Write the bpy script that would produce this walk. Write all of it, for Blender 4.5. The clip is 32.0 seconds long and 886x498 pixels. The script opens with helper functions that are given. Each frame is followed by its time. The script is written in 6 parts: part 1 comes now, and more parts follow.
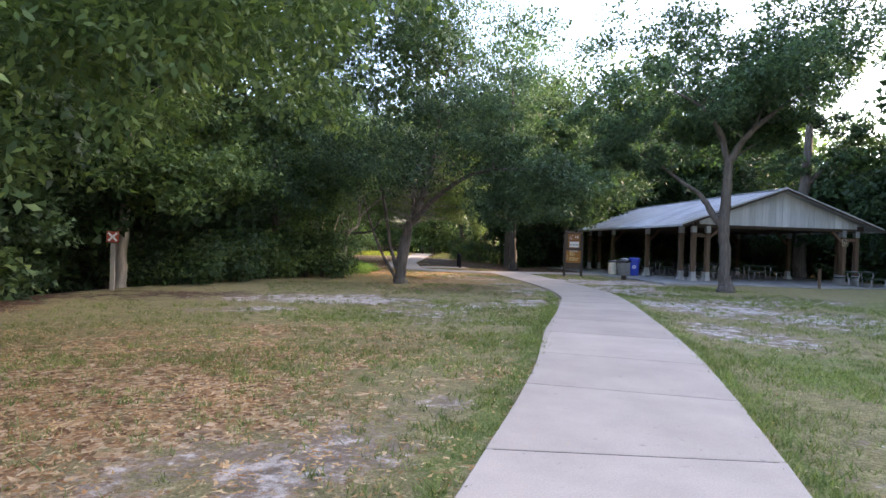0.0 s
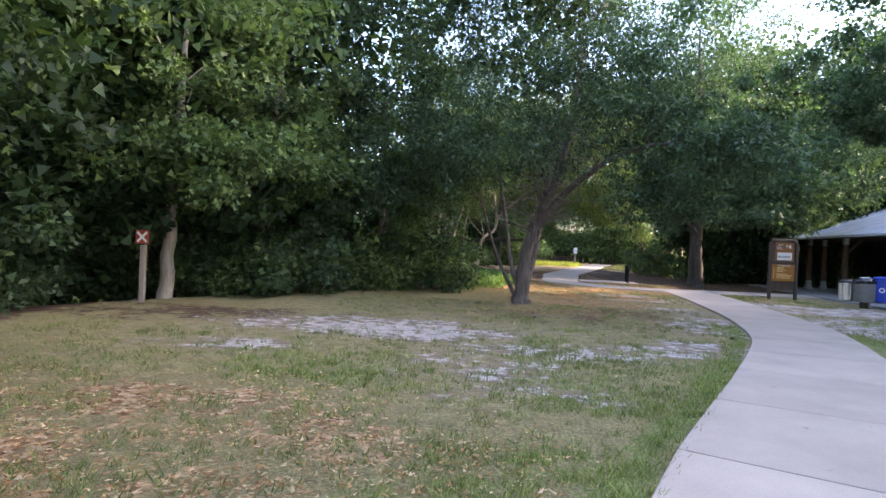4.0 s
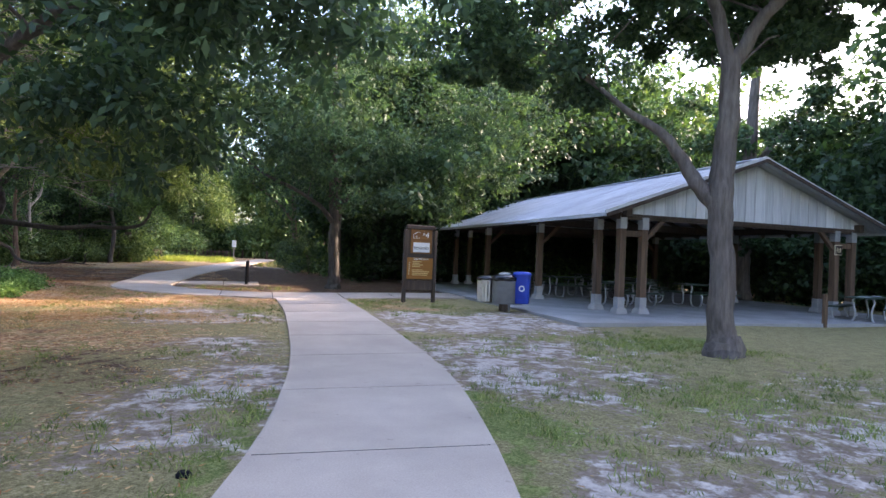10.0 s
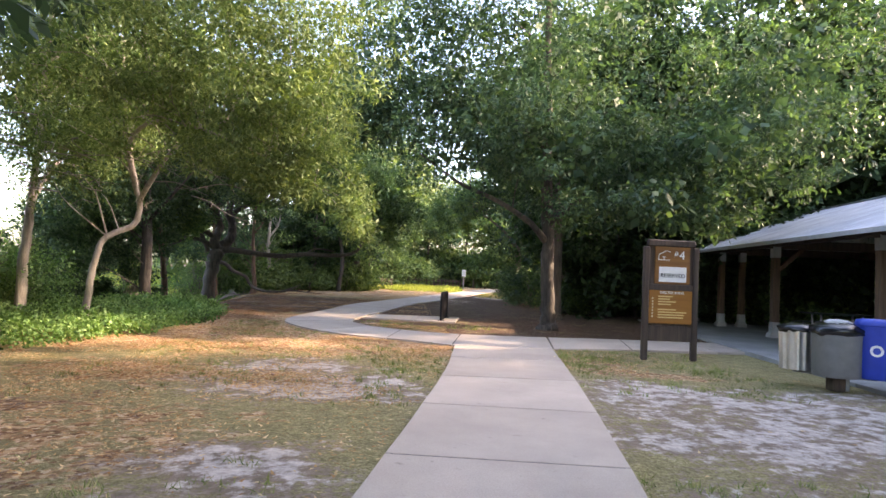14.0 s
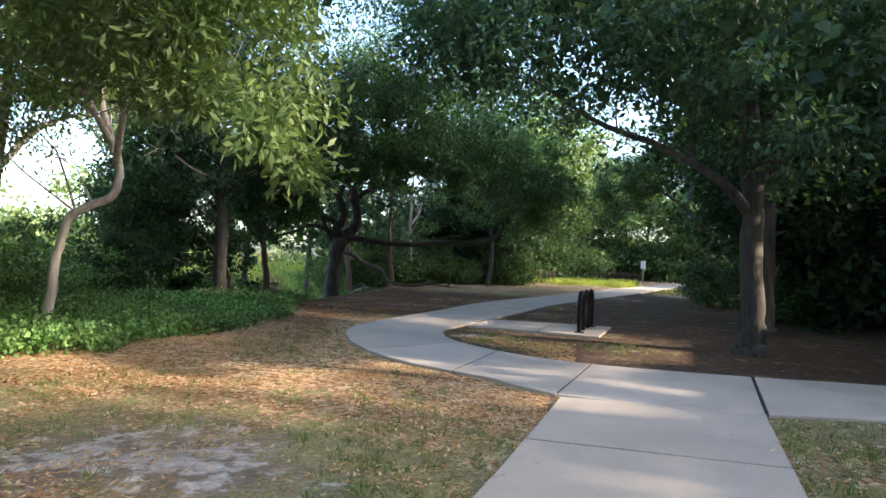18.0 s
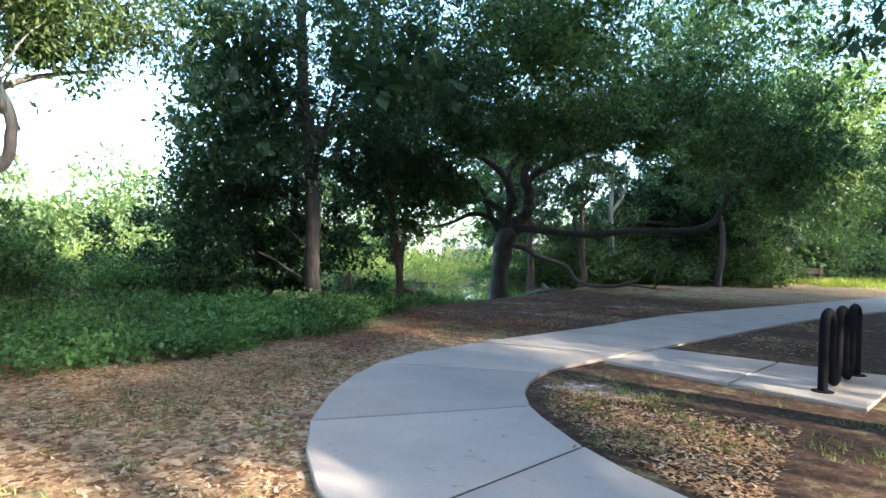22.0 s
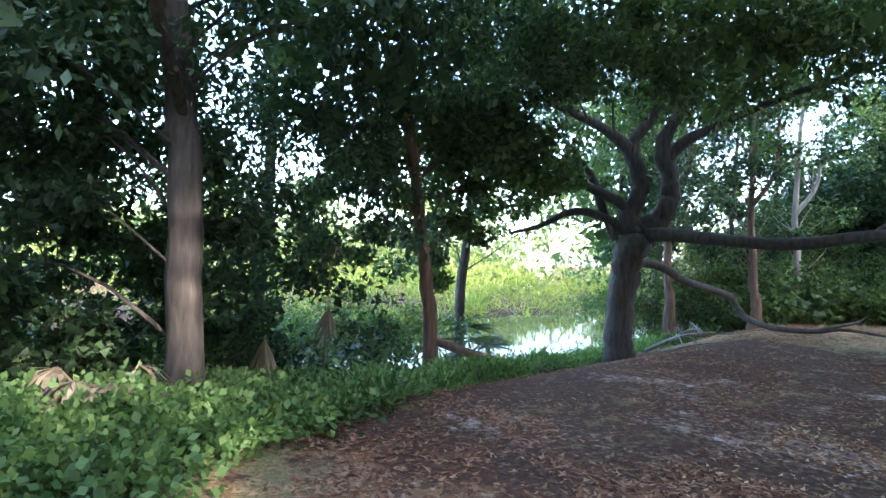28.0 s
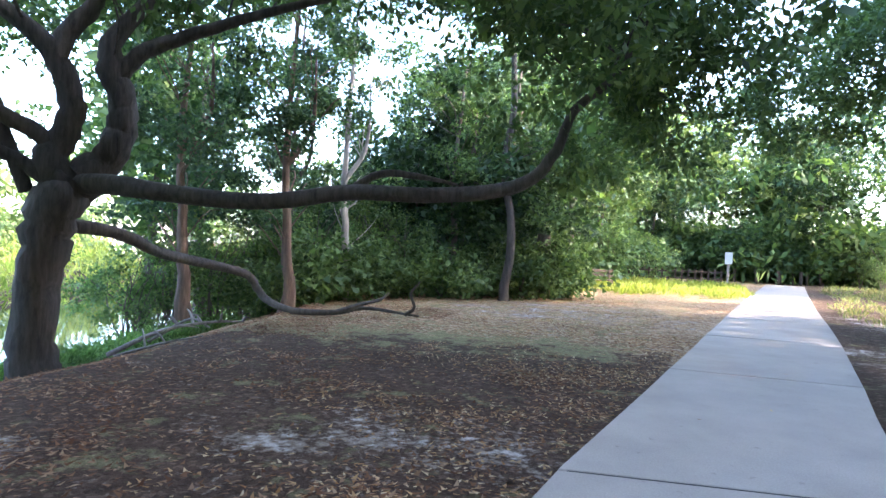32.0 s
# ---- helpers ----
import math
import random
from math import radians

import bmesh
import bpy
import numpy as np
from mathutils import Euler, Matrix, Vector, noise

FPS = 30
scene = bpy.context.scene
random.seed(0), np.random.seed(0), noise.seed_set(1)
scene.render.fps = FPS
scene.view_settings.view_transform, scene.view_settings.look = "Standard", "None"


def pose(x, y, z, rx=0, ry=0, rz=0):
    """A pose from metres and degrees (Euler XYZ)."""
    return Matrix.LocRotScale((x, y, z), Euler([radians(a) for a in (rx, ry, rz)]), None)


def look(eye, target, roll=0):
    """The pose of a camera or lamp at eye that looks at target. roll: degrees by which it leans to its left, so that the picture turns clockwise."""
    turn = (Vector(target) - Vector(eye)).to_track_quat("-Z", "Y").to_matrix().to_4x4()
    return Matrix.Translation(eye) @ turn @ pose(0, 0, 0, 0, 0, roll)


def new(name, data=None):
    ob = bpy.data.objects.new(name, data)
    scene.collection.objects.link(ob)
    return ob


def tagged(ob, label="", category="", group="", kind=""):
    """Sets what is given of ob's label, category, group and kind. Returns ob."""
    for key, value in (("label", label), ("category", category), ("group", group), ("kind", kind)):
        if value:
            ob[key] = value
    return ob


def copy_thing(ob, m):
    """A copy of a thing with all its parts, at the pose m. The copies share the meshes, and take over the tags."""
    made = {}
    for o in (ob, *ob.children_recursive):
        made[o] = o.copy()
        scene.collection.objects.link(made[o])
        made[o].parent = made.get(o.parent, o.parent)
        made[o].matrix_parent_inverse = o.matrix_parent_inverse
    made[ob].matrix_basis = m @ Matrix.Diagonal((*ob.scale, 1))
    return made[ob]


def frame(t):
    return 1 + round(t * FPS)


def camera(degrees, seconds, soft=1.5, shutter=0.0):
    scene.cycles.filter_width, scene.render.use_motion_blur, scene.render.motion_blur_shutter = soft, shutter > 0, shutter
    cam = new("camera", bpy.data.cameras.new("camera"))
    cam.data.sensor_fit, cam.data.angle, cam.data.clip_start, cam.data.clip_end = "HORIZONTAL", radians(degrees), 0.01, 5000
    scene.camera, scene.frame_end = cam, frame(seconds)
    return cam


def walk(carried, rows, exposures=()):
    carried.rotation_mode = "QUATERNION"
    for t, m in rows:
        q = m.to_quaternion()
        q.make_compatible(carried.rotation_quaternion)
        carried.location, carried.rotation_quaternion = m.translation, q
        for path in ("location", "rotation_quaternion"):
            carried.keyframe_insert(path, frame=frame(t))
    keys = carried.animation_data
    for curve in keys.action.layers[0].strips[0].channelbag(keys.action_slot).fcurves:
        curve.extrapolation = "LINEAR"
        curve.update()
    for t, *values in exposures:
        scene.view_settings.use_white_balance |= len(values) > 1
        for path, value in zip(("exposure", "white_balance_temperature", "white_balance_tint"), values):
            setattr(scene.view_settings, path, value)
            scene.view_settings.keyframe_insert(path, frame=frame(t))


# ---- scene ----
# ---------------------------------------------------------------- camera
cam = camera(73.7, 32.0, soft=1.5)
walk(cam, [
    (0.0, pose(-3.665, -5.998, 1.489, 89.56, -1.72, -15.61)),
    (0.5, pose(-3.303, -5.374, 1.491, 89.46, -1.69, -11.99)),
    (1.0, pose(-2.950, -4.759, 1.493, 89.45, -1.69, -8.89)),
    (1.5, pose(-2.592, -4.141, 1.496, 89.50, -1.74, -4.54)),
    (2.0, pose(-2.242, -3.532, 1.499, 89.39, -1.81, 0.01)),
    (2.5, pose(-1.893, -2.915, 1.500, 89.46, -1.95, 3.09)),
    (3.0, pose(-1.535, -2.301, 1.500, 89.58, -2.14, 4.10)),
    (3.5, pose(-1.167, -1.696, 1.498, 89.70, -2.33, 3.66)),
    (4.0, pose(-0.789, -1.107, 1.495, 89.79, -2.48, 2.41)),
    (4.5, pose(-0.400, -0.539, 1.491, 89.80, -2.55, 0.98)),
    (5.0, pose(-0.000, -0.000, 1.488, 89.70, -2.51, 0.00)),
    (5.5, pose(0.393, 0.547, 1.487, 89.86, -2.45, -1.04)),
    (6.0, pose(0.780, 1.117, 1.487, 90.22, -2.42, -1.22)),
    (6.5, pose(1.160, 1.717, 1.488, 90.60, -2.41, -3.50)),
    (7.0, pose(1.550, 2.338, 1.490, 91.01, -2.44, -5.88)),
    (7.5, pose(1.963, 2.951, 1.494, 91.53, -2.47, -9.42)),
    (8.0, pose(2.387, 3.557, 1.495, 91.26, -2.45, -12.88)),
    (8.5, pose(2.808, 4.146, 1.496, 90.79, -2.39, -18.61)),
    (9.0, pose(3.209, 4.759, 1.497, 90.23, -2.33, -22.59)),
    (9.5, pose(3.596, 5.389, 1.501, 90.17, -2.30, -25.51)),
    (10.0, pose(3.972, 6.040, 1.509, 90.54, -2.37, -26.92)),
    (10.5, pose(4.353, 6.665, 1.517, 90.71, -2.46, -27.49)),
    (11.0, pose(4.715, 7.331, 1.521, 90.78, -2.54, -25.28)),
    (11.5, pose(5.061, 7.985, 1.519, 90.82, -2.54, -21.97)),
    (12.0, pose(5.357, 8.652, 1.514, 91.18, -2.52, -18.15)),
    (12.5, pose(5.622, 9.308, 1.509, 91.57, -2.49, -13.64)),
    (13.0, pose(5.858, 9.967, 1.502, 91.96, -2.48, -10.30)),
    (13.5, pose(6.089, 10.630, 1.497, 92.18, -2.51, -6.77)),
    (14.0, pose(6.320, 11.309, 1.497, 92.47, -2.58, -3.98)),
    (14.5, pose(6.548, 12.040, 1.501, 92.57, -2.62, -0.24)),
    (15.0, pose(6.758, 12.772, 1.506, 92.40, -2.60, 2.82)),
    (15.5, pose(6.951, 13.497, 1.512, 92.07, -2.54, 5.28)),
    (16.0, pose(7.129, 14.206, 1.518, 91.67, -2.47, 7.21)),
    (16.5, pose(7.295, 14.891, 1.523, 91.28, -2.43, 8.70)),
    (17.0, pose(7.449, 15.543, 1.520, 91.00, -2.44, 9.83)),
    (17.5, pose(7.578, 16.234, 1.512, 90.93, -2.45, 11.61)),
    (18.0, pose(7.703, 16.954, 1.503, 90.97, -2.46, 13.49)),
    (18.5, pose(7.815, 17.674, 1.494, 91.00, -2.44, 15.62)),
    (19.0, pose(7.930, 18.393, 1.486, 90.85, -2.40, 18.23)),
    (19.5, pose(7.984, 19.102, 1.481, 90.68, -2.30, 20.65)),
    (20.0, pose(8.047, 19.803, 1.478, 90.53, -2.18, 22.44)),
    (20.5, pose(8.093, 20.491, 1.477, 90.79, -2.05, 24.11)),
    (21.0, pose(8.132, 21.171, 1.474, 90.65, -1.95, 26.96)),
    (21.5, pose(8.135, 21.848, 1.474, 90.33, -1.89, 30.81)),
    (22.0, pose(8.091, 22.527, 1.476, 89.82, -1.86, 36.38)),
    (22.5, pose(7.984, 23.145, 1.482, 89.32, -1.87, 41.81)),
    (23.0, pose(7.756, 23.723, 1.495, 89.27, -1.89, 48.55)),
    (23.5, pose(7.407, 24.259, 1.506, 89.32, -1.90, 55.09)),
    (24.0, pose(6.945, 24.725, 1.510, 89.46, -1.84, 61.89)),
    (24.5, pose(6.441, 25.192, 1.514, 90.02, -1.76, 65.99)),
    (25.0, pose(5.932, 25.699, 1.515, 90.88, -1.74, 67.47)),
    (25.5, pose(5.443, 26.242, 1.516, 91.80, -1.75, 66.84)),
    (26.0, pose(4.996, 26.819, 1.519, 92.55, -1.78, 64.62)),
    (26.5, pose(4.615, 27.426, 1.521, 92.89, -1.82, 61.33)),
    (27.0, pose(4.322, 28.059, 1.520, 92.59, -1.90, 57.49)),
    (27.5, pose(4.124, 28.736, 1.515, 91.68, -2.02, 53.17)),
    (28.0, pose(3.999, 29.380, 1.510, 91.06, -2.21, 47.62)),
    (28.5, pose(3.977, 30.073, 1.504, 91.10, -2.47, 42.59)),
    (29.0, pose(4.038, 30.746, 1.497, 91.70, -2.72, 36.49)),
    (29.5, pose(4.140, 31.416, 1.492, 92.03, -2.82, 30.88)),
    (30.0, pose(4.239, 32.050, 1.489, 92.30, -2.79, 25.77)),
    (30.5, pose(4.327, 32.667, 1.486, 92.14, -2.69, 22.50)),
    (31.0, pose(4.424, 33.306, 1.482, 91.79, -2.57, 19.54)),
    (31.5, pose(4.529, 33.928, 1.480, 91.00, -2.45, 16.76)),
    (32.0, pose(4.655, 34.532, 1.479, 90.20, -2.31, 14.27)),
], exposures=[(0.0, 2.95, 6700, 22), (2.0, 3.15, 6700, 24), (3.5, 3.15, 6500, 24), (6.0, 3.1, 6100, 22), (9.0, 3.15, 6200, 24), (13.0, 3.45, 7100, 26), (17.0, 3.0, 6700, 13), (18.0, 2.75, 6100, 10), (19.0, 2.6, 5700, 3), (21.0, 2.8, 5500, 6), (23.0, 3.25, 5600, 10), (25.0, 3.2, 5700, 14), (27.0, 2.8, 5900, 20), (28.0, 3.85, 5600, 18), (29.0, 4.15, 5700, 17), (30.0, 4.2, 5800, 18), (32.0, 4.0, 5800, 18)])

# ---------------------------------------------------------------- light
SUN_AZ, SUN_EL = -93.0, 22.5     # degrees to the left of +y (the sun stands in the east), degrees above the horizon
world = bpy.data.worlds.new("sky")
scene.world = world
world.use_nodes = True
wn = world.node_tree.nodes
sky = wn.new("ShaderNodeTexSky")
sky.sky_type = 'NISHITA'
sky.sun_disc = False
sky.sun_elevation = radians(SUN_EL)
sky.sun_rotation = radians(-SUN_AZ)
sky.air_density, sky.dust_density, sky.ozone_density = 1.0, 2.5, 1.0
wn["Background"].inputs["Strength"].default_value = 0.15
world.node_tree.links.new(sky.outputs[0], wn["Background"].inputs["Color"])
sun_data = bpy.data.lights.new("sun", 'SUN')
sun_data.energy, sun_data.angle, sun_data.color = 2.3, radians(0.9), (1.0, 0.84, 0.62)
sun = new("sun", sun_data)
_a, _e = radians(SUN_AZ), radians(SUN_EL)
sun.matrix_world = look((-math.sin(_a) * 80 * math.cos(_e), math.cos(_a) * 80 * math.cos(_e) + 25, 80 * math.sin(_e)), (0, 25, 0))


# ---------------------------------------------------------------- materials
def material(name, rough=0.8, metal=0.0, spec=None):
    m = bpy.data.materials.new(name)
    m.use_nodes = True
    p = m.node_tree.nodes["Principled BSDF"]
    p.inputs["Roughness"].default_value = rough
    p.inputs["Metallic"].default_value = metal
    if spec is not None:
        p.inputs["Specular IOR Level"].default_value = spec
    return m, m.node_tree.nodes, m.node_tree.links, p


def coords(nodes, links, scale=(1, 1, 1), kind="Object"):
    tc = nodes.new("ShaderNodeTexCoord")
    mp = nodes.new("ShaderNodeMapping")
    mp.inputs["Scale"].default_value = scale
    links.new(tc.outputs[kind], mp.inputs[0])
    return mp.outputs[0]


def world_coords(nodes, links, scale=(1, 1, 1)):
    gm = nodes.new("ShaderNodeNewGeometry")
    mp = nodes.new("ShaderNodeMapping")
    mp.inputs["Scale"].default_value = scale
    links.new(gm.outputs["Position"], mp.inputs[0])
    return mp.outputs[0]


def noise_tex(nodes, links, vec, scale, detail=4, rough=0.6):
    n = nodes.new("ShaderNodeTexNoise")
    n.inputs["Scale"].default_value, n.inputs["Detail"].default_value, n.inputs["Roughness"].default_value = scale, detail, rough
    links.new(vec, n.inputs["Vector"])
    return n.outputs["Fac"]


def ramp(nodes, links, fac, stops):
    r = nodes.new("ShaderNodeValToRGB")
    while len(r.color_ramp.elements) < len(stops):
        r.color_ramp.elements.new(0.5)
    for e, (pos, col) in zip(r.color_ramp.elements, stops):
        e.position = pos
        e.color = (*col, 1) if len(col) == 3 else col
    links.new(fac, r.inputs[0])
    return r.outputs["Color"]


def grey(v):
    return (v, v, v)


def mix(nodes, links, fac, a, b, blend="MIX"):
    m = nodes.new("ShaderNodeMix")
    m.data_type, m.blend_type = 'RGBA', blend
    for sock, val in ((m.inputs[0], fac), (m.inputs[6], a), (m.inputs[7], b)):
        if isinstance(val, (int, float)):
            sock.default_value = val
        elif isinstance(val, tuple):
            sock.default_value = (*val, 1)
        else:
            links.new(val, sock)
    return m.outputs[2]


def calc(nodes, links, op, a, b=0.0, c=0.0):
    m = nodes.new("ShaderNodeMath")
    m.operation = op
    for sock, val in zip(m.inputs, (a, b, c)):
        if isinstance(val, (int, float)):
            sock.default_value = val
        else:
            links.new(val, sock)
    return m.outputs[0]


def relief(nodes, links, p, height, strength=0.3, distance=0.01):
    b = nodes.new("ShaderNodeBump")
    b.inputs["Strength"].default_value, b.inputs["Distance"].default_value = strength, distance
    links.new(height, b.inputs["Height"])
    links.new(b.outputs[0], p.inputs["Normal"])


def leaf_material(name, dark, mid, light, translucent=0.36, rough=0.55, spec=0.3):
    m, n, l, p = material(name, rough, spec=spec)
    gm = n.new("ShaderNodeNewGeometry")
    col = ramp(n, l, gm.outputs["Random Per Island"], [(0.0, dark), (0.55, mid), (1.0, light)])
    patch = noise_tex(n, l, world_coords(n, l), 0.55, 2)
    tone = ramp(n, l, patch, [(0.3, grey(0.7)), (0.7, grey(1.25))])
    col = mix(n, l, 1.0, col, tone, "MULTIPLY")
    l.new(col, p.inputs["Base Color"])
    tr = n.new("ShaderNodeBsdfTranslucent")
    warm = mix(n, l, 1.0, col, (1.3, 1.38, 0.62), "MULTIPLY")
    l.new(warm, tr.inputs["Color"])
    ms = n.new("ShaderNodeMixShader")
    ms.inputs[0].default_value = translucent
    l.new(p.outputs[0], ms.inputs[1])
    l.new(tr.outputs[0], ms.inputs[2])
    l.new(ms.outputs[0], n["Material Output"].inputs["Surface"])
    return m


M = {}
M["leaf_oak"] = leaf_material("oak_leaf", (0.045, 0.085, 0.035), (0.092, 0.155, 0.06), (0.175, 0.25, 0.09))
M["leaf_olive"] = leaf_material("olive_leaf", (0.06, 0.10, 0.03), (0.12, 0.178, 0.055), (0.22, 0.28, 0.09))
# next one: shade of the background wood is put into the leaf colour
M["leaf_shade"] = leaf_material("shaded_leaf", (0.019, 0.042, 0.022), (0.035, 0.07, 0.032), (0.065, 0.115, 0.045))
M["leaf_light"] = leaf_material("light_leaf", (0.075, 0.12, 0.04), (0.135, 0.195, 0.072), (0.235, 0.295, 0.115), 0.36)
# darker tone stands in for missing shade on the path oak's crown
M["leaf_half_shade"] = leaf_material("half_shaded_leaf", (0.03, 0.061, 0.037), (0.055, 0.098, 0.054), (0.098, 0.156, 0.076))
M["leaf_blue"] = leaf_material("cool_leaf", (0.033, 0.068, 0.04), (0.06, 0.108, 0.058), (0.105, 0.168, 0.08))
M["leaf_vine"] = leaf_material("vine_leaf", (0.055, 0.115, 0.035), (0.115, 0.21, 0.065), (0.2, 0.31, 0.11), 0.4)
M["reed"] = leaf_material("reed", (0.16, 0.21, 0.05), (0.26, 0.31, 0.07), (0.36, 0.38, 0.10), 0.5)
M["palm"] = leaf_material("palm_frond", (0.04, 0.08, 0.04), (0.06, 0.11, 0.055), (0.09, 0.15, 0.07), 0.25)
M["palm_dry"] = leaf_material("dry_palm_frond", (0.13, 0.105, 0.07), (0.21, 0.17, 0.115), (0.31, 0.26, 0.185), 0.2)
M["litter"] = leaf_material("fallen_leaf", (0.30, 0.14, 0.06), (0.52, 0.32, 0.165), (0.70, 0.53, 0.35), 0.2, 0.95, 0.05)
M["litter_damp"] = leaf_material("damp_fallen_leaf", (0.11, 0.05, 0.028), (0.24, 0.125, 0.07), (0.42, 0.27, 0.17), 0.15, 0.9, 0.05)
M["leaf_orange"] = leaf_material("turning_leaf", (0.12, 0.13, 0.035), (0.30, 0.12, 0.035), (0.48, 0.18, 0.05), 0.3)
M["grass_green"] = leaf_material("green_grass_blade", (0.08, 0.125, 0.03), (0.165, 0.215, 0.06), (0.32, 0.34, 0.12), 0.3)
M["grass"] = leaf_material("grass_blade", (0.12, 0.17, 0.05), (0.22, 0.24, 0.09), (0.38, 0.34, 0.17), 0.3)


def bark(name, a, b, scale=1.0):
    m, n, l, p = material(name, 0.9)
    v = coords(n, l, (14 * scale, 14 * scale, 2.2 * scale))
    g = noise_tex(n, l, v, 1.0, 6, 0.65)
    big = noise_tex(n, l, coords(n, l), 0.9, 3)
    col = ramp(n, l, g, [(0.3, a), (0.7, b)])
    lichen = ramp(n, l, big, [(0.5, grey(0.9)), (0.68, (1.25, 1.28, 1.2))])
    l.new(mix(n, l, 1.0, col, lichen, "MULTIPLY"), p.inputs["Base Color"])
    relief(n, l, p, g, 0.9, 0.03)
    return m


M["bark"] = bark("bark", (0.06, 0.048, 0.04), (0.17, 0.14, 0.12))
# backlit, wet look of the dark trunks is put into this bark colour
M["bark_dark"] = bark("dark_bark", (0.032, 0.027, 0.023), (0.105, 0.088, 0.074))
M["bark_grey"] = bark("grey_bark", (0.12, 0.10, 0.088), (0.27, 0.235, 0.21))
M["bark_pale"] = bark("pale_bark", (0.20, 0.175, 0.15), (0.40, 0.36, 0.32))
M["bark_red"] = bark("reddish_bark", (0.08, 0.05, 0.036), (0.21, 0.135, 0.095))


def ground_material():
    """Sand, turf, fallen leaves and dark duff, shared out by the ground's own cover weights and broken up by noise."""
    m, n, l, p = material("ground_soil", 0.95, spec=0.12)
    w = world_coords(n, l)
    at = n.new("ShaderNodeAttribute")
    at.attribute_name = "cover"
    sep = n.new("ShaderNodeSeparateColor")
    l.new(at.outputs["Color"], sep.inputs[0])
    sand_w, green_w, litter_w, duff_w = sep.outputs[0], sep.outputs[1], sep.outputs[2], at.outputs["Alpha"]
    fine = noise_tex(n, l, w, 34.0, 6, 0.85)
    grit = noise_tex(n, l, w, 13.0, 6, 0.7)
    clump = noise_tex(n, l, w, 4.2, 8, 0.72)
    broad = noise_tex(n, l, w, 1.15, 6, 0.66)
    warp = n.new("ShaderNodeVectorMath")
    warp.operation = 'ADD'
    wn_ = n.new("ShaderNodeTexNoise")
    wn_.inputs["Scale"].default_value = 20.0
    l.new(w, wn_.inputs["Vector"])
    half = n.new("ShaderNodeVectorMath")
    half.operation = 'SCALE'
    half.inputs[3].default_value = 0.09
    l.new(wn_.outputs["Color"], half.inputs[0])
    l.new(w, warp.inputs[0])
    l.new(half.outputs[0], warp.inputs[1])
    vo = n.new("ShaderNodeTexVoronoi")
    vo.inputs["Scale"].default_value = 21.0
    l.new(warp.outputs[0], vo.inputs["Vector"])
    chip = n.new("ShaderNodeSeparateColor")
    l.new(vo.outputs["Color"], chip.inputs[0])

    def share(weight, lift, a, b, na, nb):
        """Where a cover lies: its weight plus two scales of break-up."""
        f = calc(n, l, 'ADD', calc(n, l, 'MULTIPLY_ADD', na, a, -a * 0.5), calc(n, l, 'MULTIPLY_ADD', nb, b, -b * 0.5))
        f = calc(n, l, 'ADD', f, calc(n, l, 'ADD', weight, lift))
        return ramp(n, l, f, [(0.44, grey(0)), (0.62, grey(1))])

    turf = ramp(n, l, fine, [(0.33, (0.085, 0.07, 0.03)), (0.5, (0.27, 0.235, 0.11)), (0.68, (0.50, 0.42, 0.25))])
    lush = ramp(n, l, fine, [(0.33, (0.06, 0.085, 0.022)), (0.5, (0.165, 0.20, 0.06)), (0.68, (0.36, 0.35, 0.15))])
    sand = ramp(n, l, grit, [(0.3, (0.33, 0.28, 0.245)), (0.5, (0.50, 0.44, 0.39)), (0.7, (0.66, 0.60, 0.545))])
    lit = ramp(n, l, chip.outputs[0], [(0.0, (0.12, 0.062, 0.032)), (0.4, (0.32, 0.18, 0.09)), (0.75, (0.48, 0.32, 0.18)), (1.0, (0.60, 0.46, 0.31))])
    duff = mix(n, l, 0.45, ramp(n, l, fine, [(0.33, (0.045, 0.026, 0.017)), (0.67, (0.18, 0.112, 0.075))]), ramp(n, l, chip.outputs[1], [(0.0, (0.03, 0.018, 0.012)), (0.7, (0.085, 0.052, 0.036)), (1.0, (0.25, 0.165, 0.11))]))
    col = mix(n, l, share(green_w, 0.0, 1.3, 1.5, broad, clump), turf, lush)
    col = mix(n, l, share(litter_w, 0.0, 1.2, 1.7, broad, clump), col, lit)
    col = mix(n, l, share(duff_w, 0.0, 1.2, 1.4, broad, clump), col, duff)
    dirt = ramp(n, l, grit, [(0.3, (0.17, 0.125, 0.09)), (0.7, (0.38, 0.30, 0.235))])
    col = mix(n, l, share(sand_w, 0.16, 1.5, 1.5, broad, grit), col, dirt)
    col = mix(n, l, share(sand_w, -0.03, 1.7, 1.9, broad, clump), col, sand)
    col = mix(n, l, 1.0, col, ramp(n, l, clump, [(0.3, grey(0.68)), (0.7, grey(1.3))]), "MULTIPLY")
    l.new(col, p.inputs["Base Color"])
    relief(n, l, p, calc(n, l, 'ADD', fine, clump), 0.8, 0.035)
    return m


M["ground"] = ground_material()


